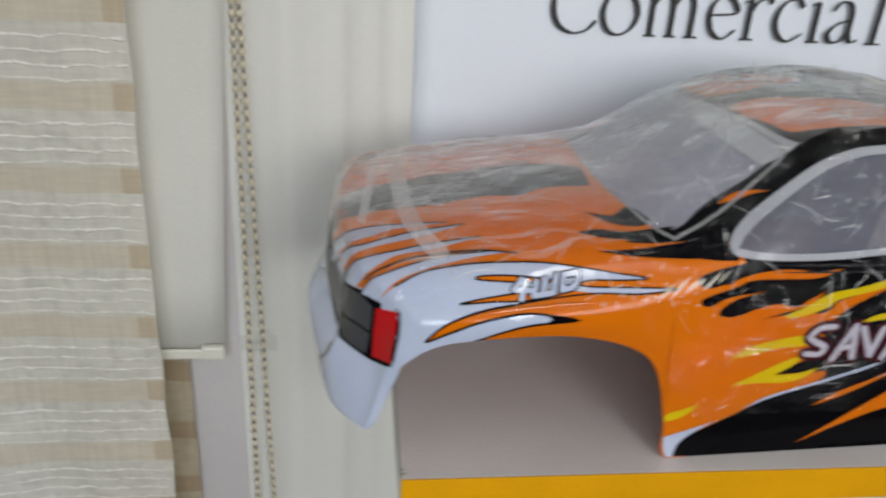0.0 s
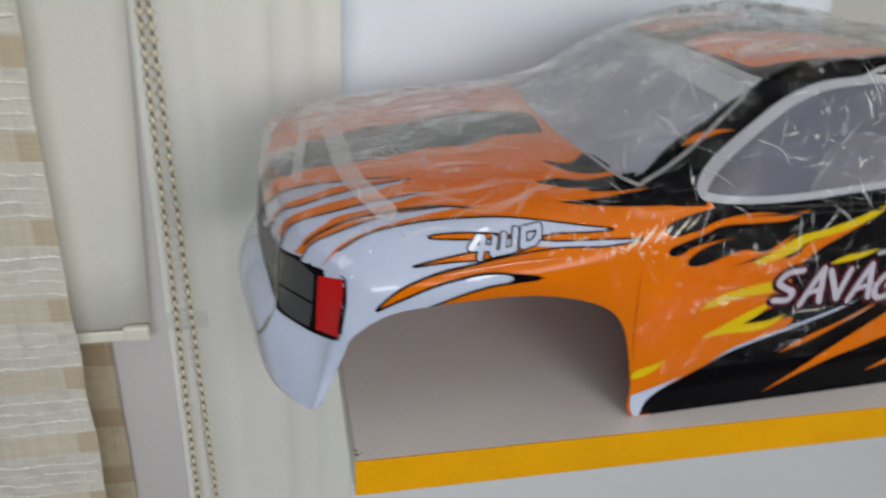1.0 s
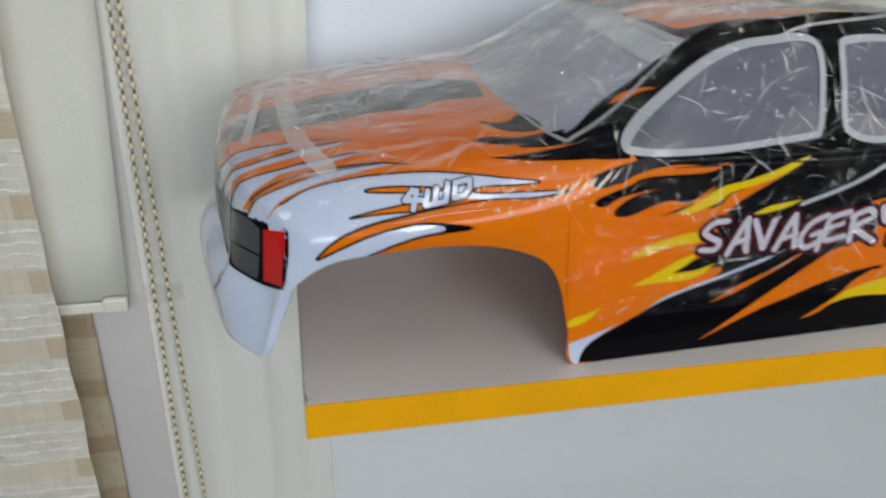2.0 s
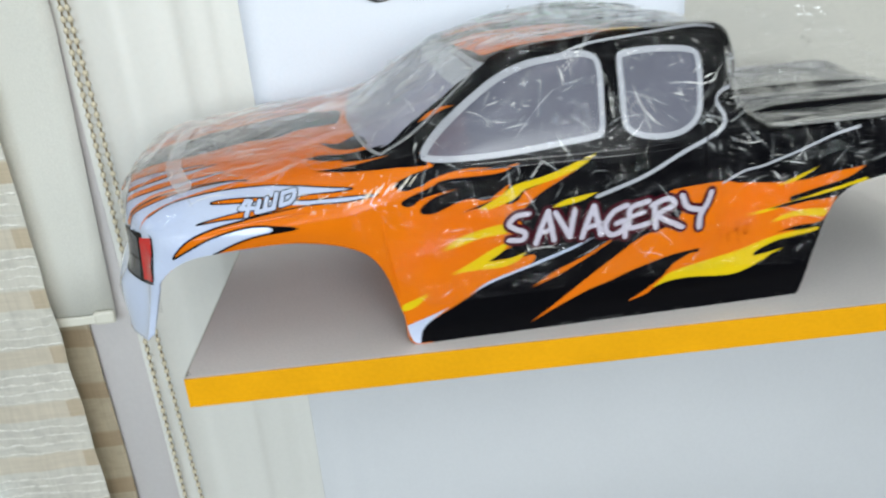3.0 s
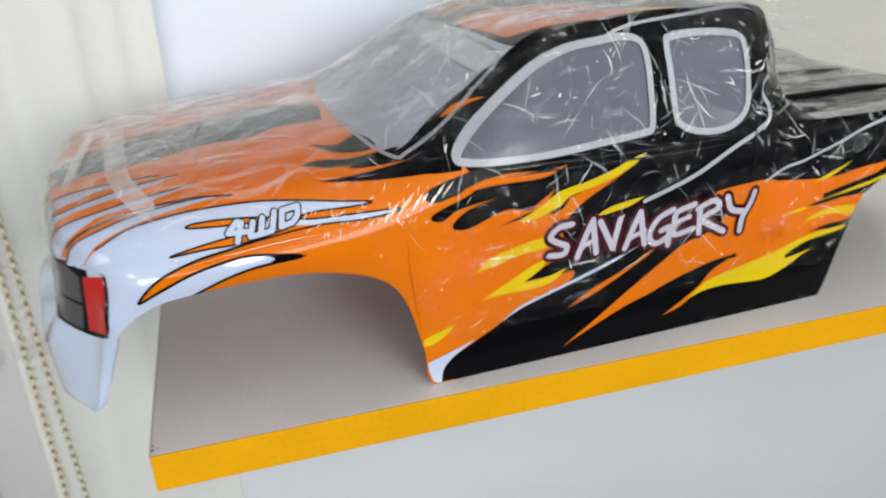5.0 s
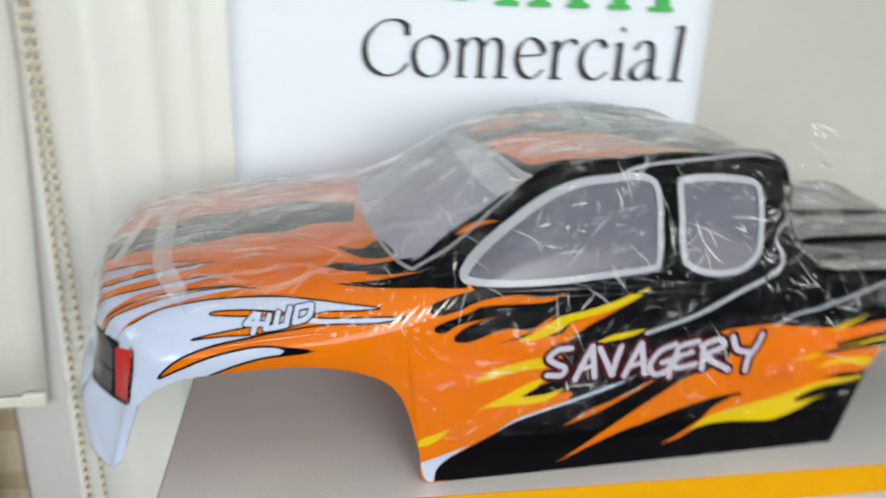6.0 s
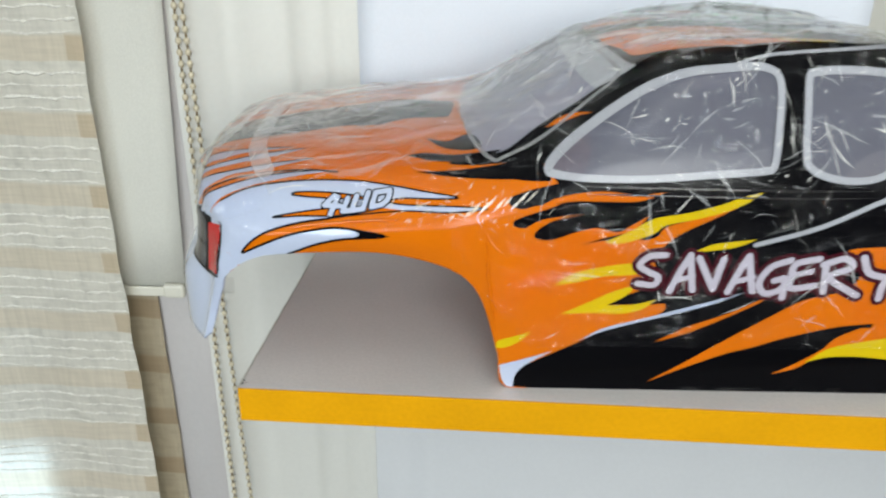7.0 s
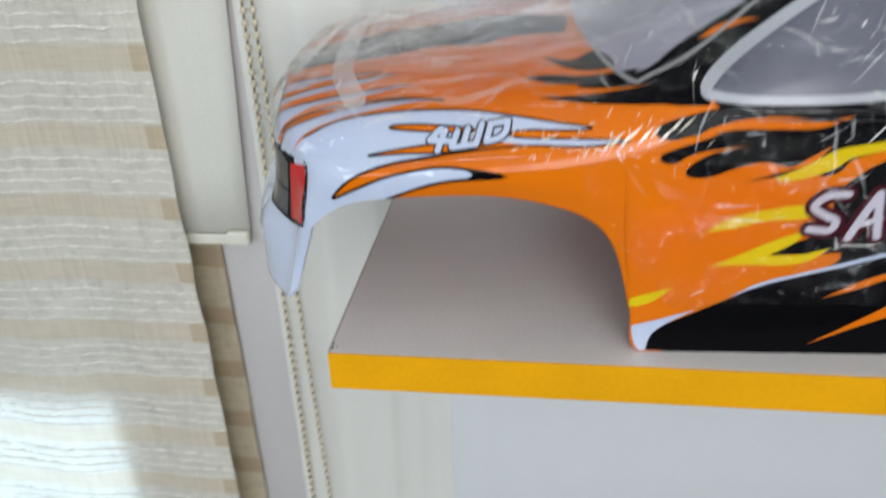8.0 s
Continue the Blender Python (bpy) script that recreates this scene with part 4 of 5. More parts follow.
painted("white_fender_flame", WHITE, "fender", 1, [(-0.053, 0.461), (-0.053, 0.461), (0.013, 0.588), (0.16, 0.667), (0.306, 0.686), (0.306, 0.686), (0.432, 0.73), (0.559, 0.756), (0.748, 0.77), (0.748, 0.77), (0.635, 0.794), (0.534, 0.805), (0.433, 0.795), (0.307, 0.769), (0.176, 0.721), (0.089, 0.688), (0.089, 0.688), (0.179, 0.766), (0.33, 0.818), (0.505, 0.847), (0.63, 0.865), (0.833, 0.884), (1.04, 0.879), (1.206, 0.899), (1.206, 0.899), (1.064, 0.906), (0.832, 0.912), (0.766, 0.926), (0.83, 0.941), (0.986, 0.939), (1.076, 0.947), (1.076, 0.947), (0.932, 0.971), (0.787, 0.996), (0.614, 1.018), (0.403, 1.02), (0.244, 1.008), (0.087, 0.978), (-0.034, 0.92), (-0.092, 0.867), (-0.092, 0.867)], both=True, label="bluish white painted flame graphic")
painted("orange_claw", ORANGE, "fender", 2, [(0.318, 0.951), (0.318, 0.951), (0.348, 0.964), (0.466, 0.965), (0.597, 0.953), (0.675, 0.937), (0.675, 0.937), (0.547, 0.936), (0.417, 0.941)], label="bright orange painted flame graphic")
painted("orange_claw", ORANGE, "fender", 2, [(0.235, 0.847), (0.235, 0.847), (0.348, 0.871), (0.5, 0.892), (0.627, 0.897), (0.73, 0.897), (0.833, 0.887), (0.833, 0.887), (0.629, 0.87), (0.504, 0.857), (0.376, 0.856)], label="bright orange painted flame graphic")
painted("hood_black_stripe", BLACK, "top", 0, [(-0.295, 0.858), (-0.295, 0.858), (-0.207, 0.765), (-0.055, 0.755), (0.094, 0.73), (0.302, 0.733), (0.465, 0.752), (0.65, 0.735), (0.807, 0.79), (1.022, 0.757), (1.022, 0.757), (1.042, 0.89), (1.04, 1.007), (0.951, 1.055), (0.819, 1.114), (0.678, 1.146), (0.52, 1.106), (0.371, 1.082), (0.231, 1.092), (0.087, 1.06), (-0.077, 1.059), (-0.242, 1.03), (-0.29, 1.06), (-0.29, 1.06)], label="glossy black painted flame graphic")
painted("nose_white_streak", WHITE, "shoulder", 1, [(-0.313, 1.186), (-0.313, 1.186), (-0.277, 1.182), (-0.211, 1.156), (-0.051, 1.154), (0.24, 1.133), (0.24, 1.133), (-0.001, 1.119), (-0.109, 1.088), (-0.214, 1.08), (-0.265, 1.093), (-0.297, 1.106)], both=True, label="bluish white painted flame graphic")
painted("nose_white_streak", WHITE, "shoulder", 1, [(-0.276, 1.049), (-0.276, 1.049), (-0.245, 1.063), (-0.164, 1.035), (-0.06, 1.054), (0.101, 1.087), (0.316, 1.11), (0.316, 1.11), (0.149, 1.055), (-0.01, 1.026), (-0.14, 1.005), (-0.217, 0.995), (-0.259, 0.98)], both=True, label="bluish white painted flame graphic")
painted("nose_white_streak", WHITE, "shoulder", 1, [(-0.244, 0.901), (-0.244, 0.901), (-0.218, 0.948), (-0.143, 0.953), (-0.016, 0.966), (0.139, 0.99), (0.375, 1.013), (0.375, 1.013), (0.16, 0.958), (-0.006, 0.94), (-0.066, 0.912), (-0.143, 0.871), (-0.196, 0.841)], both=True, label="bluish white painted flame graphic")
painted("nose_white_streak", WHITE, "shoulder", 1, [(-0.173, 0.794), (-0.173, 0.794), (-0.137, 0.827), (-0.051, 0.849), (0.101, 0.888), (0.229, 0.908), (0.406, 0.914), (0.48, 0.905), (0.48, 0.905), (0.326, 0.888), (0.198, 0.865), (0.071, 0.835), (-0.03, 0.793), (-0.102, 0.741)], both=True, label="bluish white painted flame graphic")
painted("roof_orange_stripe", ORANGE, "top", 2, [(1.77, 0.865), (1.77, 0.865), (1.88, 0.888), (2.1, 0.885), (2.38, 0.845), (2.52, 0.76), (2.66, 0.58), (2.78, 0.40), (2.78, 0.40), (2.59, 0.365), (2.294, 0.345), (2.10, 0.38), (1.985, 0.42), (1.885, 0.465), (1.85, 0.59), (1.80, 0.71)], label="bright orange painted flame graphic")
painted("roof_orange_stripe", ORANGE, "top", 2, [(1.755, 1.085), (1.755, 1.085), (1.76, 1.265), (1.83, 1.57), (1.97, 1.585), (2.18, 1.49), (2.36, 1.44), (2.5, 1.36), (2.5, 1.36), (2.375, 1.245), (2.18, 1.18), (1.985, 1.07), (1.83, 1.05)], label="bright orange painted flame graphic")
painted("roof_yellow_tip", YELLOW, "top", 3, [(2.50, 0.47), (2.50, 0.47), (2.60, 0.43), (2.72, 0.40), (2.80, 0.37), (2.80, 0.37), (2.66, 0.365), (2.54, 0.38)], label="yellow painted flame graphic")
lamp = painted("lamp_bezel", BLACK, "corner", 1, [(-0.539, 0.812), (-0.539, 0.812), (-0.344, 0.844), (-0.219, 0.83), (-0.088, 0.839), (-0.088, 0.839), (-0.066, 0.742), (-0.066, 0.638), (-0.078, 0.575), (-0.078, 0.575), (-0.213, 0.546), (-0.375, 0.552), (-0.481, 0.554), (-0.481, 0.554), (-0.543, 0.59), (-0.572, 0.689)], label="glossy black printed lamp surround")
painted("red_reflector", RED, "corner", 3, [(-0.23, 0.799), (-0.23, 0.799), (-0.103, 0.824), (-0.103, 0.824), (-0.087, 0.735), (-0.086, 0.591), (-0.086, 0.591), (-0.222, 0.564), (-0.222, 0.564), (-0.23, 0.675)], under=lamp, label="red printed lamp reflector")
painted("grey_lens", GREYLAMP, "corner", 3, [(-0.503, 0.804), (-0.503, 0.804), (-0.361, 0.825), (-0.255, 0.796), (-0.255, 0.796), (-0.255, 0.665), (-0.264, 0.561), (-0.264, 0.561), (-0.407, 0.565), (-0.467, 0.568), (-0.467, 0.568), (-0.511, 0.606), (-0.532, 0.71)], under=lamp, label="dark grey printed lamp lens")
painted("grille_panel", GREYLAMP, "corner", 1, [(-1.102, 0.919), (-1.102, 0.919), (-1.017, 0.838), (-0.945, 0.717), (-0.81, 0.64), (-0.635, 0.595), (-0.521, 0.572), (-0.521, 0.572), (-0.561, 0.669), (-0.539, 0.793), (-0.539, 0.793), (-0.68, 0.804), (-0.808, 0.86), (-0.913, 0.923)], label="dark grey printed grille panel")
striped("pinstripe", SILVER, "side", 4, [(2.397, 0.81), (2.657, 0.895), (2.888, 1.006), (3.057, 1.069), (3.129, 1.106), (3.144, 1.168), (3.1, 1.248), (3.136, 1.289), (3.221, 1.297)], 0.0225, label="silver painted pinstripe")
striped("pinstripe", SILVER, "side", 4, [(3.136, 0.792), (3.264, 0.845), (3.401, 0.864), (3.599, 0.922), (3.795, 0.986), (3.967, 1.016)], 0.0135, label="silver painted pinstripe")
striped("pinstripe", SILVER, "side", 4, [(2.259, 1.55), (2.372, 1.582), (2.513, 1.6), (2.801, 1.615), (3.07, 1.624), (3.181, 1.607)], 0.011, label="silver painted pinstripe")
striped("outline_streak", BLACK, "fender", 4, [(0.306, 0.686), (0.432, 0.73), (0.559, 0.756), (0.748, 0.77), (0.635, 0.794), (0.534, 0.805), (0.433, 0.795), (0.307, 0.769), (0.176, 0.721), (0.089, 0.688), (0.179, 0.766), (0.33, 0.818), (0.505, 0.847)], 0.0102, label="glossy black painted flame graphic")
striped("outline_fender", BLACK, "fender", 4, [(0.505, 0.847), (0.63, 0.865), (0.833, 0.884), (1.04, 0.879), (1.206, 0.899), (1.064, 0.906), (0.832, 0.912), (0.766, 0.926), (0.83, 0.941), (0.986, 0.939), (1.076, 0.947), (0.932, 0.971), (0.787, 0.996), (0.614, 1.018), (0.403, 1.02), (0.244, 1.008), (0.087, 0.978), (-0.034, 0.92)], 0.0078, label="glossy black painted flame graphic")
painted("outline_tip", BLACK, "fender", 5, [(0.585, 0.802), (0.585, 0.802), (0.66, 0.793), (0.775, 0.770), (0.775, 0.770), (0.68, 0.762), (0.585, 0.756), (0.585, 0.756), (0.635, 0.779)], label="glossy black painted flame graphic")
striped("outline_claw", BLACK, "fender", 4, [(0.318, 0.951), (0.348, 0.964), (0.466, 0.965), (0.597, 0.953), (0.675, 0.937), (0.547, 0.936), (0.417, 0.941)], 0.0078, closed=True, label="glossy black painted flame graphic")
striped("outline_claw", BLACK, "fender", 4, [(0.235, 0.847), (0.348, 0.871), (0.5, 0.892), (0.627, 0.897), (0.73, 0.897), (0.6, 0.868), (0.504, 0.857), (0.376, 0.856)], 0.0078, closed=True, label="glossy black painted flame graphic")
painted("visor_band", VISOR, "top", 1, [(1.66, 1.45), (1.66, 1.45), (1.622, 1.25), (1.605, 1.0), (1.61, 0.8), (1.622, 0.64), (1.66, 0.44), (1.695, 0.335), (1.695, 0.335), (1.80, 0.338), (1.875, 0.362), (1.875, 0.362), (1.842, 0.445), (1.81, 0.6), (1.768, 0.77), (1.735, 0.90), (1.718, 1.05), (1.725, 1.25), (1.745, 1.45), (1.745, 1.45)], label="pale milky sun strip of the windshield")
striped("film_fold", MILKY, "shoulder", 46, [(0.085, 1.905), (0.057, 1.476), (0.071, 1.165), (0.116, 1.012), (0.174, 0.895)], 0.0917, label="milky fold of clear film")
striped("film_fold", MILKY, "shoulder", 47, [(0.009, 1.895), (-0.061, 1.609), (-0.11, 1.368), (-0.147, 1.173)], 0.0426, label="milky fold of clear film")
striped("dimple", BLACK, "top", 5, [(2.135, 1.533), (2.138, 1.462), (2.108, 1.398), (2.107, 1.478)], 0.0255, closed=True, label="glossy black body mark")
striped("dimple", BLACK, "top", 5, [(2.303, 1.181), (2.302, 1.112), (2.269, 1.046), (2.268, 1.107)], 0.0239, closed=True, label="glossy black body mark")
striped("dimple", BLACK, "top", 5, [(2.456, 0.962), (2.456, 0.908), (2.424, 0.853), (2.422, 0.902)], 0.0231, closed=True, label="glossy black body mark")
striped("dimple", BLACK, "top", 5, [(2.885, 1.445), (2.884, 1.379), (2.798, 1.206), (2.83, 1.349)], 0.0337, closed=True, label="glossy black body mark")
striped("dimple", BLACK, "top", 5, [(3.089, 1.099), (3.071, 1.011), (3.011, 0.919), (3.022, 0.992)], 0.0321, closed=True, label="glossy black body mark")
striped("film_edge", MILKY, "corner", 5, [(-0.55, 0.806), (-0.562, 0.665), (-0.511, 0.574), (-0.492, 0.534), (-0.496, 0.482)], 0.0164, label="milky edge of the film")
striped("bumper_seam", CORD, "corner", 6, [(-0.50, 0.52), (-0.515, 0.47), (-0.545, 0.435), (-0.585, 0.405), (-0.59, 0.365)], 0.011, label="thin brown seam in the bumper")
striped("lamp_bar", BLACK, "corner", 4, [(-0.528, 0.646), (-0.386, 0.673), (-0.253, 0.672)], 0.011, under=lamp, label="glossy black printed lamp divider")
striped("hood_outline", BLACK, "shoulder", 4, [(-0.15, 0.844), (-0.085, 0.871), (0.033, 0.907), (0.198, 0.924), (0.362, 0.923), (0.515, 0.897)], 0.0118, label="glossy black painted flame graphic")
striped("streak_outline", BLACK, "shoulder", 5, [(-0.313, 1.186), (-0.277, 1.182), (-0.211, 1.156), (-0.051, 1.154), (0.24, 1.133)], 0.009, label="glossy black painted flame graphic")
striped("streak_outline", BLACK, "shoulder", 5, [(-0.276, 1.049), (-0.245, 1.063), (-0.164, 1.035), (-0.06, 1.054), (0.101, 1.087), (0.316, 1.11)], 0.0086, label="glossy black painted flame graphic")
striped("streak_outline", BLACK, "shoulder", 5, [(-0.244, 0.901), (-0.218, 0.948), (-0.143, 0.953), (-0.016, 0.966), (0.139, 0.99), (0.375, 1.013)], 0.0081, label="glossy black painted flame graphic")
striped("streak_outline", BLACK, "shoulder", 5, [(-0.173, 0.794), (-0.137, 0.827), (-0.051, 0.849), (0.101, 0.888), (0.229, 0.908), (0.406, 0.914)], 0.0078, label="glossy black painted flame graphic")
painted("hood_flame_black", BLACK, "side", 1, [(1.295, 1.106), (1.295, 1.106), (1.423, 1.118), (1.485, 1.115), (1.485, 1.115), (1.478, 1.079), (1.478, 1.079), (1.371, 1.072), (1.294, 1.073), (1.294, 1.073)], both=True, label="glossy black painted flame graphic")
painted("pillar_lick", ORANGE, "shoulder", 2, [(1.473, 1.084), (1.473, 1.084), (1.527, 1.121), (1.593, 1.126), (1.669, 1.094), (1.669, 1.094), (1.606, 1.099), (1.545, 1.089)], label="bright orange painted flame graphic")

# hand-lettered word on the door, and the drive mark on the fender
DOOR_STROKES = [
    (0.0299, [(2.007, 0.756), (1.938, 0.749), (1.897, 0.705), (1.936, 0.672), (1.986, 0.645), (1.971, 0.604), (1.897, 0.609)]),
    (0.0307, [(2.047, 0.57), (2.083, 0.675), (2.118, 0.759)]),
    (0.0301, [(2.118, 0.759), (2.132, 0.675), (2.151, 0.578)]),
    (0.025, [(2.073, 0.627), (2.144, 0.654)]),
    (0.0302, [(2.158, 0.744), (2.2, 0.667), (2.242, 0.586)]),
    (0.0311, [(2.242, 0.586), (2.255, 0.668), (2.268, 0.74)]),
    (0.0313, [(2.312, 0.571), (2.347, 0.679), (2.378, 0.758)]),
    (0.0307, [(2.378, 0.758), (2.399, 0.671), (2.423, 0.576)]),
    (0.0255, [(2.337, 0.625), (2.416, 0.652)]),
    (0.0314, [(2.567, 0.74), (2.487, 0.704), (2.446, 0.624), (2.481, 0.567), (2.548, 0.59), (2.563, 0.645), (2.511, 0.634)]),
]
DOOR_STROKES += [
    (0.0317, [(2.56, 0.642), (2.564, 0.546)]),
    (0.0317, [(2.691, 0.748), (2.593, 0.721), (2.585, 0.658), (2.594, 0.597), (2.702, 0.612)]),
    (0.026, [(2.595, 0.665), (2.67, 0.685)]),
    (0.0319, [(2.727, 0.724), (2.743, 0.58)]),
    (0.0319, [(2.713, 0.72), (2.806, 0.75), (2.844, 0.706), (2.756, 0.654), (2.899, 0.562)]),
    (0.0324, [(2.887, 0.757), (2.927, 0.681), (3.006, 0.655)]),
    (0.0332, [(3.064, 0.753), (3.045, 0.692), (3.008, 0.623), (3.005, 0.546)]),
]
FENDER_STROKES = [
    (0.0188, [(0.515, 0.946), (0.473, 0.904)]),
    (0.0187, [(0.473, 0.904), (0.548, 0.901)]),
    (0.0187, [(0.531, 0.941), (0.503, 0.864)]),
    (0.0187, [(0.578, 0.937), (0.557, 0.878)]),
    (0.0186, [(0.557, 0.878), (0.598, 0.882)]),
    (0.0187, [(0.618, 0.948), (0.598, 0.882)]),
    (0.0186, [(0.598, 0.882), (0.648, 0.89)]),
    (0.0187, [(0.67, 0.965), (0.648, 0.89)]),
    (0.0186, [(0.704, 0.966), (0.686, 0.899)]),
    (0.0185, [(0.686, 0.899), (0.734, 0.91)]),
    (0.0185, [(0.734, 0.91), (0.758, 0.934), (0.768, 0.972)]),
    (0.0186, [(0.768, 0.975), (0.701, 0.963)]),
]

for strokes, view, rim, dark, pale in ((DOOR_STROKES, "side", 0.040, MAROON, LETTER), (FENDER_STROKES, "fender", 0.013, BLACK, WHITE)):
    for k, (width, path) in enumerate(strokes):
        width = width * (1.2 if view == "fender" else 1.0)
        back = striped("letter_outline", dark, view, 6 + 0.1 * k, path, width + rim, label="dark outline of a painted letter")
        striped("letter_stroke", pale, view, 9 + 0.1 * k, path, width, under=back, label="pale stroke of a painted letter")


# openings for the panes
SIDE_PANES = [
    [(1.468, 1.125), (1.527, 1.19), (1.63, 1.279), (1.758, 1.372), (1.915, 1.464), (2.073, 1.52), (2.231, 1.54), (2.366, 1.549), (2.443, 1.525), (2.459, 1.456), (2.447, 1.313), (2.432, 1.166), (2.385, 1.14), (2.173, 1.122), (1.91, 1.103), (1.651, 1.1), (1.498, 1.108)],
    [(2.582, 1.506), (2.62, 1.531), (2.746, 1.539), (2.91, 1.53), (3.004, 1.507), (3.017, 1.448), (3.003, 1.302), (2.978, 1.189), (2.903, 1.125), (2.794, 1.103), (2.67, 1.116), (2.586, 1.157), (2.565, 1.219), (2.569, 1.365)],
]
WINDSHIELD = [(1.235, 0.20), (1.30, 0.205), (1.56, 0.26), (1.74, 0.31), (1.80, 0.36), (1.795, 0.45), (1.765, 0.62), (1.725, 0.82), (1.70, 1.0),
              (1.725, 1.18), (1.765, 1.38), (1.795, 1.55), (1.80, 1.64), (1.74, 1.69), (1.56, 1.74), (1.30, 1.795), (1.235, 1.80), (1.165, 1.68), (1.115, 1.38), (1.085, 1.0), (1.10, 0.66), (1.155, 0.36)]


def inside(p, loop):
    hit = False
    for (ax, ay), (bx, by) in zip(loop, loop[1:] + loop[:1]):
        if (ay > p[1]) != (by > p[1]) and p[0] < ax + (p[1] - ay) / (by - ay) * (bx - ax):
            hit = not hit
    return hit


def cut_opening(ob, loop, view):
    """Cuts the outline out of the shell, on the side or sides that the view's line passes through at its height."""
    bm = bmesh.new()
    bm.from_mesh(ob.data)
    e1, e2, d = basis(view)
    flat = lambda co: (co.dot(e1) / D, co.dot(e2) / D)
    lo = [min(p[k] for p in loop) - 0.08 for k in (0, 1)]
    hi = [max(p[k] for p in loop) + 0.08 for k in (0, 1)]

    def near(f):
        c = f.calc_center_median()
        q = flat(c)
        return lo[0] < q[0] < hi[0] and lo[1] < q[1] < hi[1] and (view == "side" or c.z > 0.9 * D)

    pool = [f for f in bm.faces if near(f)]
    for (ax, ay), (bx, by) in zip(loop, loop[1:] + loop[:1]):
        touched = []
        for f in pool:
            if not f.is_valid:
                continue
            qs = [flat(v.co) for v in f.verts]
            if max(q[0] for q in qs) < min(ax, bx) - 0.004 or min(q[0] for q in qs) > max(ax, bx) + 0.004:
                continue
            if max(q[1] for q in qs) < min(ay, by) - 0.004 or min(q[1] for q in qs) > max(ay, by) + 0.004:
                continue
            touched.append(f)
        if not touched:
            continue
        geom = list({v for f in touched for v in f.verts}) + list({e for f in touched for e in f.edges}) + touched
        along = e1 * (bx - ax) + e2 * (by - ay)
        made = bmesh.ops.bisect_plane(bm, geom=geom, plane_co=(e1 * ax + e2 * ay) * D, plane_no=along.cross(d).normalized(), dist=1e-6)
        pool = [f for f in pool if f.is_valid] + [g for g in made["geom"] if isinstance(g, bmesh.types.BMFace)]
        pool = list(dict.fromkeys(pool))
    gone = [f for f in bm.faces if near(f) and inside(flat(f.calc_center_median()), loop)]
    bmesh.ops.delete(bm, geom=gone, context="FACES")
    bm.to_mesh(ob.data)
    bm.free()


panels = [ob for ob in truck.children if ob.name.startswith("black_flame_panel")]
for loop in SIDE_PANES:
    smooth_loop = drawn(loop, 3)
    for ob in (shell, *panels):
        cut_opening(ob, smooth_loop, "side")
    for mirrored in (False, True):
        pane = part("side_window", onto_skin(fill(loop), "side", -0.0003, mirrored), PANE, truck, "smoky clear side window", smooth=True)
        part("window_rim", onto_skin(ribbon(loop, 0.031, True), "side", lift(5), mirrored), SILVER, pane, "silver painted window rim", smooth=True)
cut_opening(shell, drawn(WINDSHIELD, 2), "top")
screen = part("windshield", onto_skin(fill(WINDSHIELD), "top", -0.0003), SCREEN, truck, "milky clear windshield", smooth=True)
striped("windshield_rim", MILKY, "top", 3, WINDSHIELD, 0.020, closed=True, under=screen, label="pale milky windshield rim")

# paint of the shell itself: white nose, orange front, black cab and bed
for m in (BLACK, WHITE):
    shell.data.materials.append(m)
for f in shell.data.polygons:
    x, y, z = (v / D for v in f.center)
    near_side = y < 0.28 or y > 1.72
    if x > 3.28 or (x > 1.62 and z > 1.12) or (x > 2.0 and z > 0.5) or (x > 1.42 and z < 0.03):
        f.material_index = 1
    elif x < 0.02 and z < 0.85:
        f.material_index = 2
wall = shell.modifiers.new("thickness", "SOLIDIFY")
wall.thickness, wall.offset = 0.0010, -1

# clear film drawn over the upper body
def film_skin(step_u=3, step_v=2):
    g = GRID[::step_u, ::step_v].copy()
    du, dv = np.gradient(g, axis=0), np.gradient(g, axis=1)
    nrm = np.cross(du, dv)
    nrm /= np.linalg.norm(nrm, axis=2, keepdims=True) + 1e-9
    middle = np.array([2.0, 1.0, 0.6])
    flip = np.sign(((g - middle) * nrm).sum(2, keepdims=True))
    nrm *= np.where(flip == 0, 1, flip)
    bm = bmesh.new()
    n, m, _ = g.shape
    verts = []
    for i in range(n):
        line = []
        for j in range(m):
            p = Vector(g[i, j])
            gap = 0.028 + 0.030 * noise.noise(p * 2.2) + 0.014 * noise.noise(p * 6.0)
            if 1.75 < p.x < 3.3 and p.y > 0.5:   # taut on the roof
                gap = 0.016 + 0.3 * (gap - 0.028)
            if p.x > 3.3:   # drawn tight over the bed
                gap = 0.016 + 0.25 * (gap - 0.028)
            q = p + Vector(nrm[i, j]) * max(gap, 0.012)
            line.append(bm.verts.new(q * D))
        verts.append(line)
    for i in range(n - 1):
        for j in range(m - 1):
            bm.faces.new((verts[i][j], verts[i + 1][j], verts[i + 1][j + 1], verts[i][j + 1]))

    bm.normal_update()
    heart = Vector((2.0, 1.0, 0.5)) * D
    bmesh.ops.reverse_faces(bm, faces=[f for f in bm.faces if f.normal.dot(f.calc_center_median() - Vector((f.calc_center_median().x, heart.y, heart.z))) < 0])

    def kept(c):
        x, z = c.x / D, c.z / D
        if x < 1.05:
            return z > 0.87 + 0.02 * noise.noise(c * 80) and x > -0.30
        foot = 0.87 - 0.63 * min(max((x - 1.05) / 0.4, 0), 1) ** 0.7
        return z > foot + 0.02 * noise.noise(c * 60)

    bmesh.ops.delete(bm, geom=[f for f in bm.faces if not kept(f.calc_center_median())], context="FACES")
    return bm


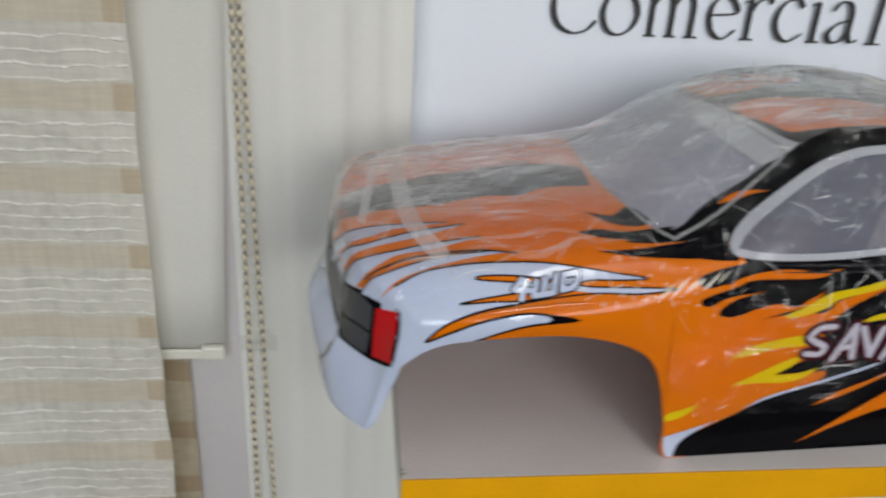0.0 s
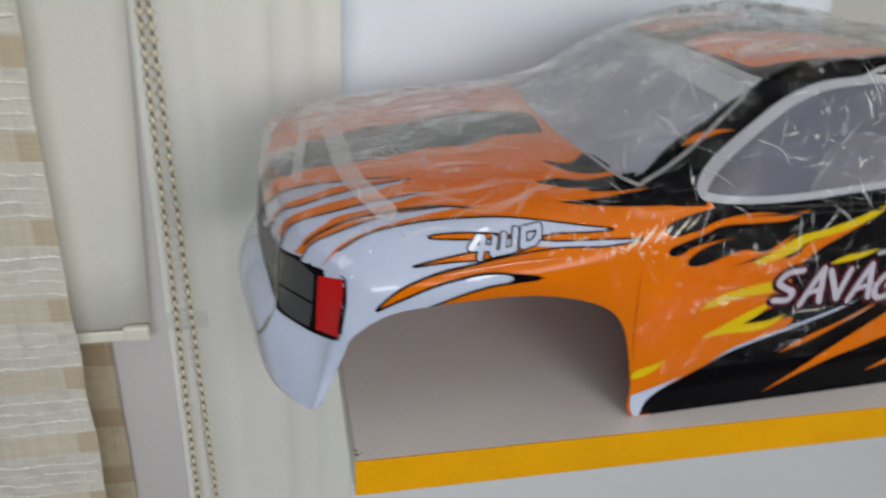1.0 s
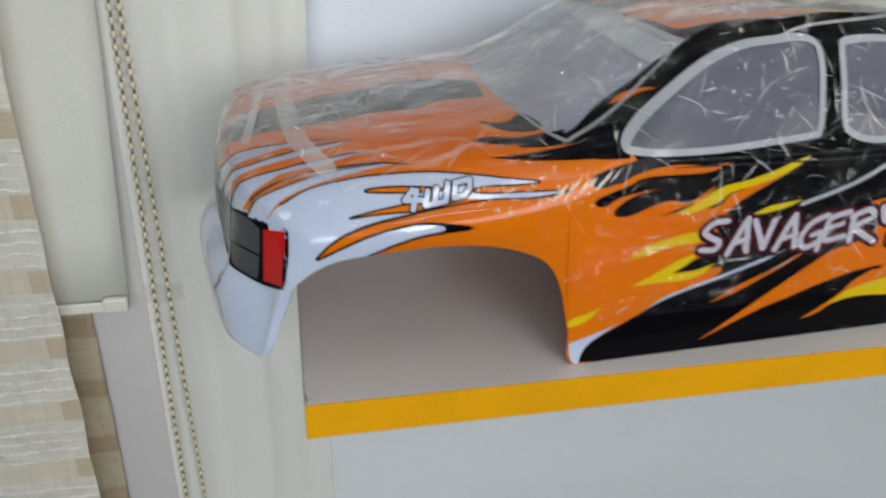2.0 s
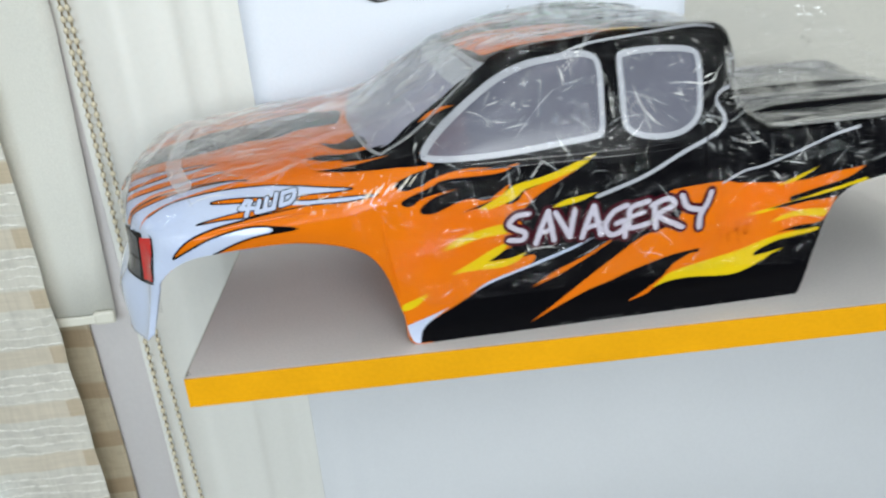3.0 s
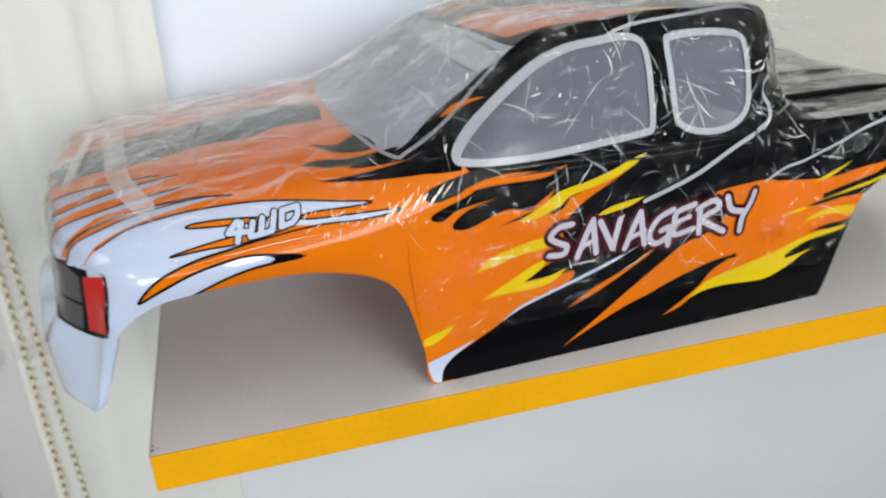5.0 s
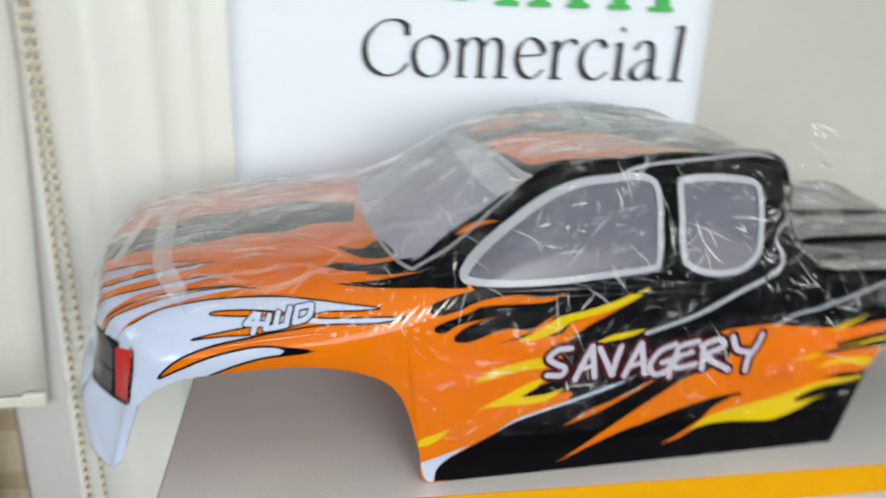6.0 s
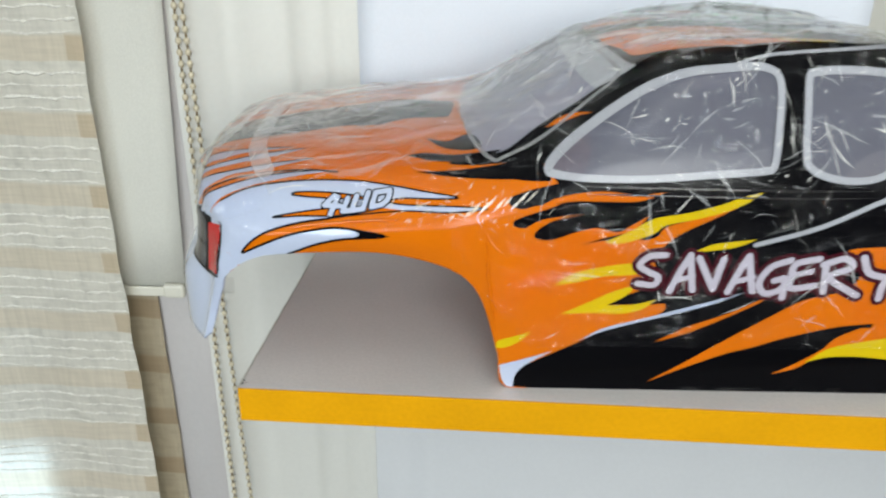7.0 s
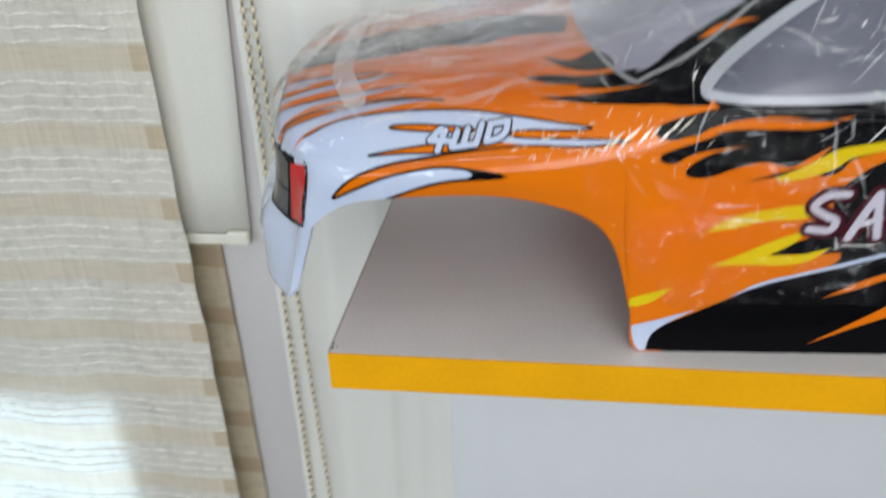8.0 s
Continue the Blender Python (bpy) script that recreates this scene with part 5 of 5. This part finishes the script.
film = part("clear_film_wrap", film_skin(), [FILM, FILM_TOP], truck, "crinkled clear plastic film wrap", smooth=True)


def film_reaches(x, z):
    return z > 0.87 - 0.63 * min(max((x - 1.05) / 0.4, 0), 1) ** 0.7 + 0.05


def creases(count, seed, lengths, widths, bend):
    """Painted glints of the wrap's pinched creases: pale slivers that stand off it, gathered in clusters and fanning
    out from the pillar's foot.
    """
    rnd = random.Random(seed)
    out = bmesh.new()
    made = 0
    while made < count:
        cx, cz, spread = rnd.uniform(1.0, 4.25), rnd.uniform(0.3, 1.56), rnd.uniform(0.03, 0.13)
        lean = math.atan2(cz - 0.95, cx - 1.1) + rnd.choice((0.0, 0.0, 1.1, -0.9))
        if rnd.random() < (0.72 if cz < 0.72 else 0.45 if cz < 1.06 else 0.0):
            continue
        for k in range(rnd.randint(1, 7)):
            x, z = cx + rnd.gauss(0, spread), cz + rnd.gauss(0, spread * 0.8)
            if not film_reaches(x, z) or z > 1.6 or (x < 1.85 and z < 0.86 and rnd.random() < 0.85):
                continue
            length, width = rnd.choice(lengths) * rnd.uniform(0.7, 1.3), rnd.choice(widths) * rnd.uniform(0.7, 1.3)
            ang, p, steps = lean + rnd.gauss(0, 0.45), Vector((x, z)), 6
            turn, fat = rnd.gauss(0, bend), rnd.uniform(0.2, 0.8)
            bm = bmesh.new()
            rows_ = []
            for n in range(steps + 1):
                u = n / steps
                d = Vector((math.cos(ang), math.sin(ang)))
                girth = width * min(u / fat, (1 - u) / (1 - fat)) + width * 0.08
                side = Vector((-d.y, d.x)) * girth * rnd.uniform(0.7, 1.2)
                rows_.append([bm.verts.new((*(p + side), 0)), bm.verts.new((*(p - side * 0.6), 0))])
                p = p + d * length / steps
                ang += turn / steps + rnd.gauss(0, 0.12)
            for a, c in zip(rows_, rows_[1:]):
                bm.faces.new((a[0], c[0], c[1], a[1]))
            onto_skin(bm, "side", 0.0034)
            spots = [v.co.copy() for v in bm.verts]
            if max((a - b).length for a in spots[:2] for b in spots) < 0.5 * D and all(a.y < 0.4 * D for a in spots) and film_reaches(p.x, p.y):
                copies = {v: out.verts.new(v.co) for v in bm.verts}
                for f in bm.faces:
                    out.faces.new([copies[v] for v in f.verts])
                made += 1
            bm.free()
    return out


def moulding(path, view, radius, mat, name, label):
    """A slim rounded ridge pressed into the shell."""
    flat = bmesh.new()
    for p in spline(path, 10):
        flat.verts.new((*p, 0))
    onto_skin(flat, view, radius * 0.15)
    line = [v.co.copy() for v in flat.verts]
    flat.free()
    bm = bmesh.new()
    rings = []
    for k, p in enumerate(line):
        d = (line[min(k + 1, len(line) - 1)] - line[max(k - 1, 0)]).normalized()
        up = Vector((0, 0, 1)).cross(d).normalized() if view == "side" else Vector((0, 1, 0))
        over = d.cross(up)
        r = radius * min(1.0, 0.15 + 4.0 * min(k, len(line) - 1 - k) / len(line))
        rings.append([bm.verts.new(p + (up * math.cos(a) + over * math.sin(a)) * r) for a in np.linspace(0, 2 * math.pi, 10, endpoint=False)])
    for p, q in zip(rings, rings[1:]):
        for k in range(10):
            bm.faces.new((p[k], p[(k + 1) % 10], q[(k + 1) % 10], q[k]))
    bmesh.ops.recalc_face_normals(bm, faces=bm.faces)
    return part(name, bm, mat, truck, label, smooth=True)


moulding([(1.62, 1.065), (2.0, 1.062), (2.45, 1.058), (2.86, 1.06)], "side", 0.0007, RIDGE, "belt_ridge", "glossy black pressed ridge under the windows")
moulding([(0.30, 0.851), (0.42, 0.868), (0.55, 0.880), (0.70, 0.890), (0.86, 0.897)], "side", 0.0007, FENDER_RIDGE, "fender_ridge", "glossy orange pressed ridge of the fender")
moulding([(1.55, 1.035), (2.0, 1.03), (2.5, 1.025), (2.9, 1.03)], "side", 0.0005, RIDGE, "belt_ridge", "glossy black pressed ridge under the windows")
moulding([(1.205, 0.84), (1.215, 0.68), (1.235, 0.5), (1.262, 0.32)], "side", 0.0006, ORANGE, "panel_ridge", "orange pressed ridge behind the wheel arch")


def glints(count, seed):
    """Short pale slivers: glints painted where the film is gathered in pleats at the foot of the windshield pillar."""
    rnd = random.Random(seed)
    bm = bmesh.new()
    for k in range(count):
        x = min(max(rnd.gauss(1.05, 0.22), 0.45), 1.6)
        z = 0.93 + 0.10 * (x - 0.9) + rnd.gauss(0, 0.045)
        if z < 0.885:
            continue
        length, width, ang = rnd.choice((0.012, 0.016, 0.02, 0.03, 0.05)), rnd.uniform(0.0012, 0.003), rnd.gauss(0.75, 0.35)
        d = Vector((math.cos(ang), math.sin(ang))) * length * 0.5
        side = Vector((-d.y, d.x)).normalized() * width
        p = Vector((x, z))
        bm.faces.new([bm.verts.new((*q, 0)) for q in (p - d, p - side, p + d, p + side)])
    for k in range(9):   # a few long pleat glints by the pillar's foot
        p = Vector((1.12 + 0.035 * k, 0.925 + 0.012 * k + rnd.uniform(-0.02, 0.02)))
        d = Vector((math.cos(0.75), math.sin(0.75))) * rnd.uniform(0.025, 0.05)
        side = Vector((-d.y, d.x)).normalized() * rnd.uniform(0.003, 0.006)
        bm.faces.new([bm.verts.new((*q, 0)) for q in (p - d, p - side, p + d, p + side)])
    return onto_skin(bm, "side", 0.0033)


def wisps(count, seed, widths, lengths):
    """Long milky wrinkles of the loose film on the hood, windshield and roof."""
    rnd = random.Random(seed)
    bm = bmesh.new()
    for k in range(count):
        zone = rnd.random()
        x, y = (rnd.uniform(-0.15, 1.05), rnd.uniform(0.10, 1.85)) if zone < 0.62 else (rnd.uniform(1.2, 1.75), rnd.uniform(0.35, 1.6)) if zone < 0.71 else (rnd.uniform(1.95, 3.1), rnd.uniform(0.34, 1.6))
        ang = rnd.gauss(0.15, 0.45) if zone < 0.62 else rnd.gauss(0.6, 0.6)
        length, width, steps = rnd.uniform(*lengths), rnd.uniform(*widths), 12
        p, rows_ = Vector((x, y)), []
        bend = rnd.uniform(-0.12, 0.12)
        for n in range(steps + 1):
            ang += bend + rnd.uniform(-0.10, 0.10)
            d = Vector((math.cos(ang), math.sin(ang)))
            side = Vector((-d.y, d.x)) * width * (0.05 + math.sin(math.pi * n / steps)) * rnd.uniform(0.7, 1.2)
            rows_.append((p + side, p - side))
            p = p + d * length / steps
        if not all(0.06 < q.y < 1.94 and -0.22 < q.x < 3.2 for pair in rows_ for q in pair):
            continue
        if any((q.x - 1.12) * (rows_[0][0].x - 1.12) < 0 or (q.x - 1.85) * (rows_[0][0].x - 1.85) < 0 for pair in rows_ for q in pair):
            continue
        rings = [[bm.verts.new((*q, 0)) for q in pair] for pair in rows_]
        for a, c in zip(rings, rings[1:]):
            bm.faces.new((a[0], c[0], c[1], a[1]))
    return onto_skin(bm, "top", 0.0036)


tagged(part("pleat_glints", glints(60, 11), GLINT, truck, "painted glints of short pleats in gathered film"), kind="stuff")
tagged(part("loose_film", wisps(150, 21, (0.004, 0.016), (0.15, 0.6)), WISP, truck, "long milky wrinkles of the loose film", smooth=True), kind="stuff")
# these thin wrinkles are highlights painted as near-white slivers
tagged(part("loose_film", wisps(40, 22, (0.001, 0.0022), (0.1, 0.4)), CREASE_GLINT, truck, "painted glints of thin wrinkles in the loose film", smooth=True), kind="stuff")
striped("film_fold", MILKY, "top", 40, [(3.25, 0.21), (3.36, 0.17), (3.48, 0.14), (3.62, 0.14), (3.9, 0.14), (4.4, 0.15)], 0.12, label="milky fold of clear film")
# haze and reflection over the bed, painted as a grey cover
painted("bed_cover", BED_HAZE, "top", 1, [(3.56, 0.34), (3.56, 0.34), (4.84, 0.36), (4.84, 0.36), (4.84, 1.72), (4.84, 1.72), (3.56, 1.72), (3.56, 1.72)], label="bed cover with the film's haze painted in dull grey")
for y in (0.62, 1.16):
    moulding([(3.58, y), (3.9, y + 0.02), (4.3, y + 0.02), (4.8, y)], "top", 0.0036, BLACK, "bed_rib", "glossy black pressed rib of the bed cover")


def film_tail():
    """The free end of the bag, standing in a loose tent over the far side of the bed."""
    bm = bmesh.new()
    n, m = 46, 40
    verts = []
    for i in range(n + 1):
        line = []
        for j in range(m + 1):
            x, y = 3.42 + 1.5 * i / n, 0.85 + 1.05 * j / m
            rise = 0.44 * min(1.0, (j / m) ** 1.6) * min(1.0, i / 10)
            p = Vector((x, y + 0.03 * noise.noise(Vector((x * 3, y * 3, 4.0))), 1.055 + rise + 0.05 * (j / m) * noise.noise(Vector((x * 4, y * 4, 1.0))) + 0.02 * (j / m) * noise.noise(Vector((x * 11, y * 11, 2.0)))))
            line.append(bm.verts.new(p * D))
        verts.append(line)
    for i in range(n):
        for j in range(m):
            bm.faces.new((verts[i][j], verts[i + 1][j], verts[i + 1][j + 1], verts[i][j + 1]))
    return bm


part("film_tail", film_tail(), TAIL, truck, "loose clear end of the film bag", smooth=True)
tagged(part("crease_glints", creases(250, 8, (0.018, 0.028, 0.04, 0.06, 0.09, 0.15), (0.0010, 0.0014, 0.0020, 0.0028, 0.0042), 0.25), CREASE_GLINT, truck, "painted glints of short creases in the film wrap"), kind="stuff")
tagged(part("crease_glints", creases(240, 9, (0.07, 0.11, 0.16, 0.24), (0.0012, 0.002, 0.004, 0.007), 0.35), HAIR, truck, "painted glints of fine creases in the film wrap"), kind="stuff")
for ob in truck.children_recursive:
    if ob.name.split(".")[0] in ("clear_film_wrap", "crease_glints", "film_fold", "pleat_glints", "loose_film", "film_tail"):
        ob.visible_shadow = False   # daylight passes the clear film
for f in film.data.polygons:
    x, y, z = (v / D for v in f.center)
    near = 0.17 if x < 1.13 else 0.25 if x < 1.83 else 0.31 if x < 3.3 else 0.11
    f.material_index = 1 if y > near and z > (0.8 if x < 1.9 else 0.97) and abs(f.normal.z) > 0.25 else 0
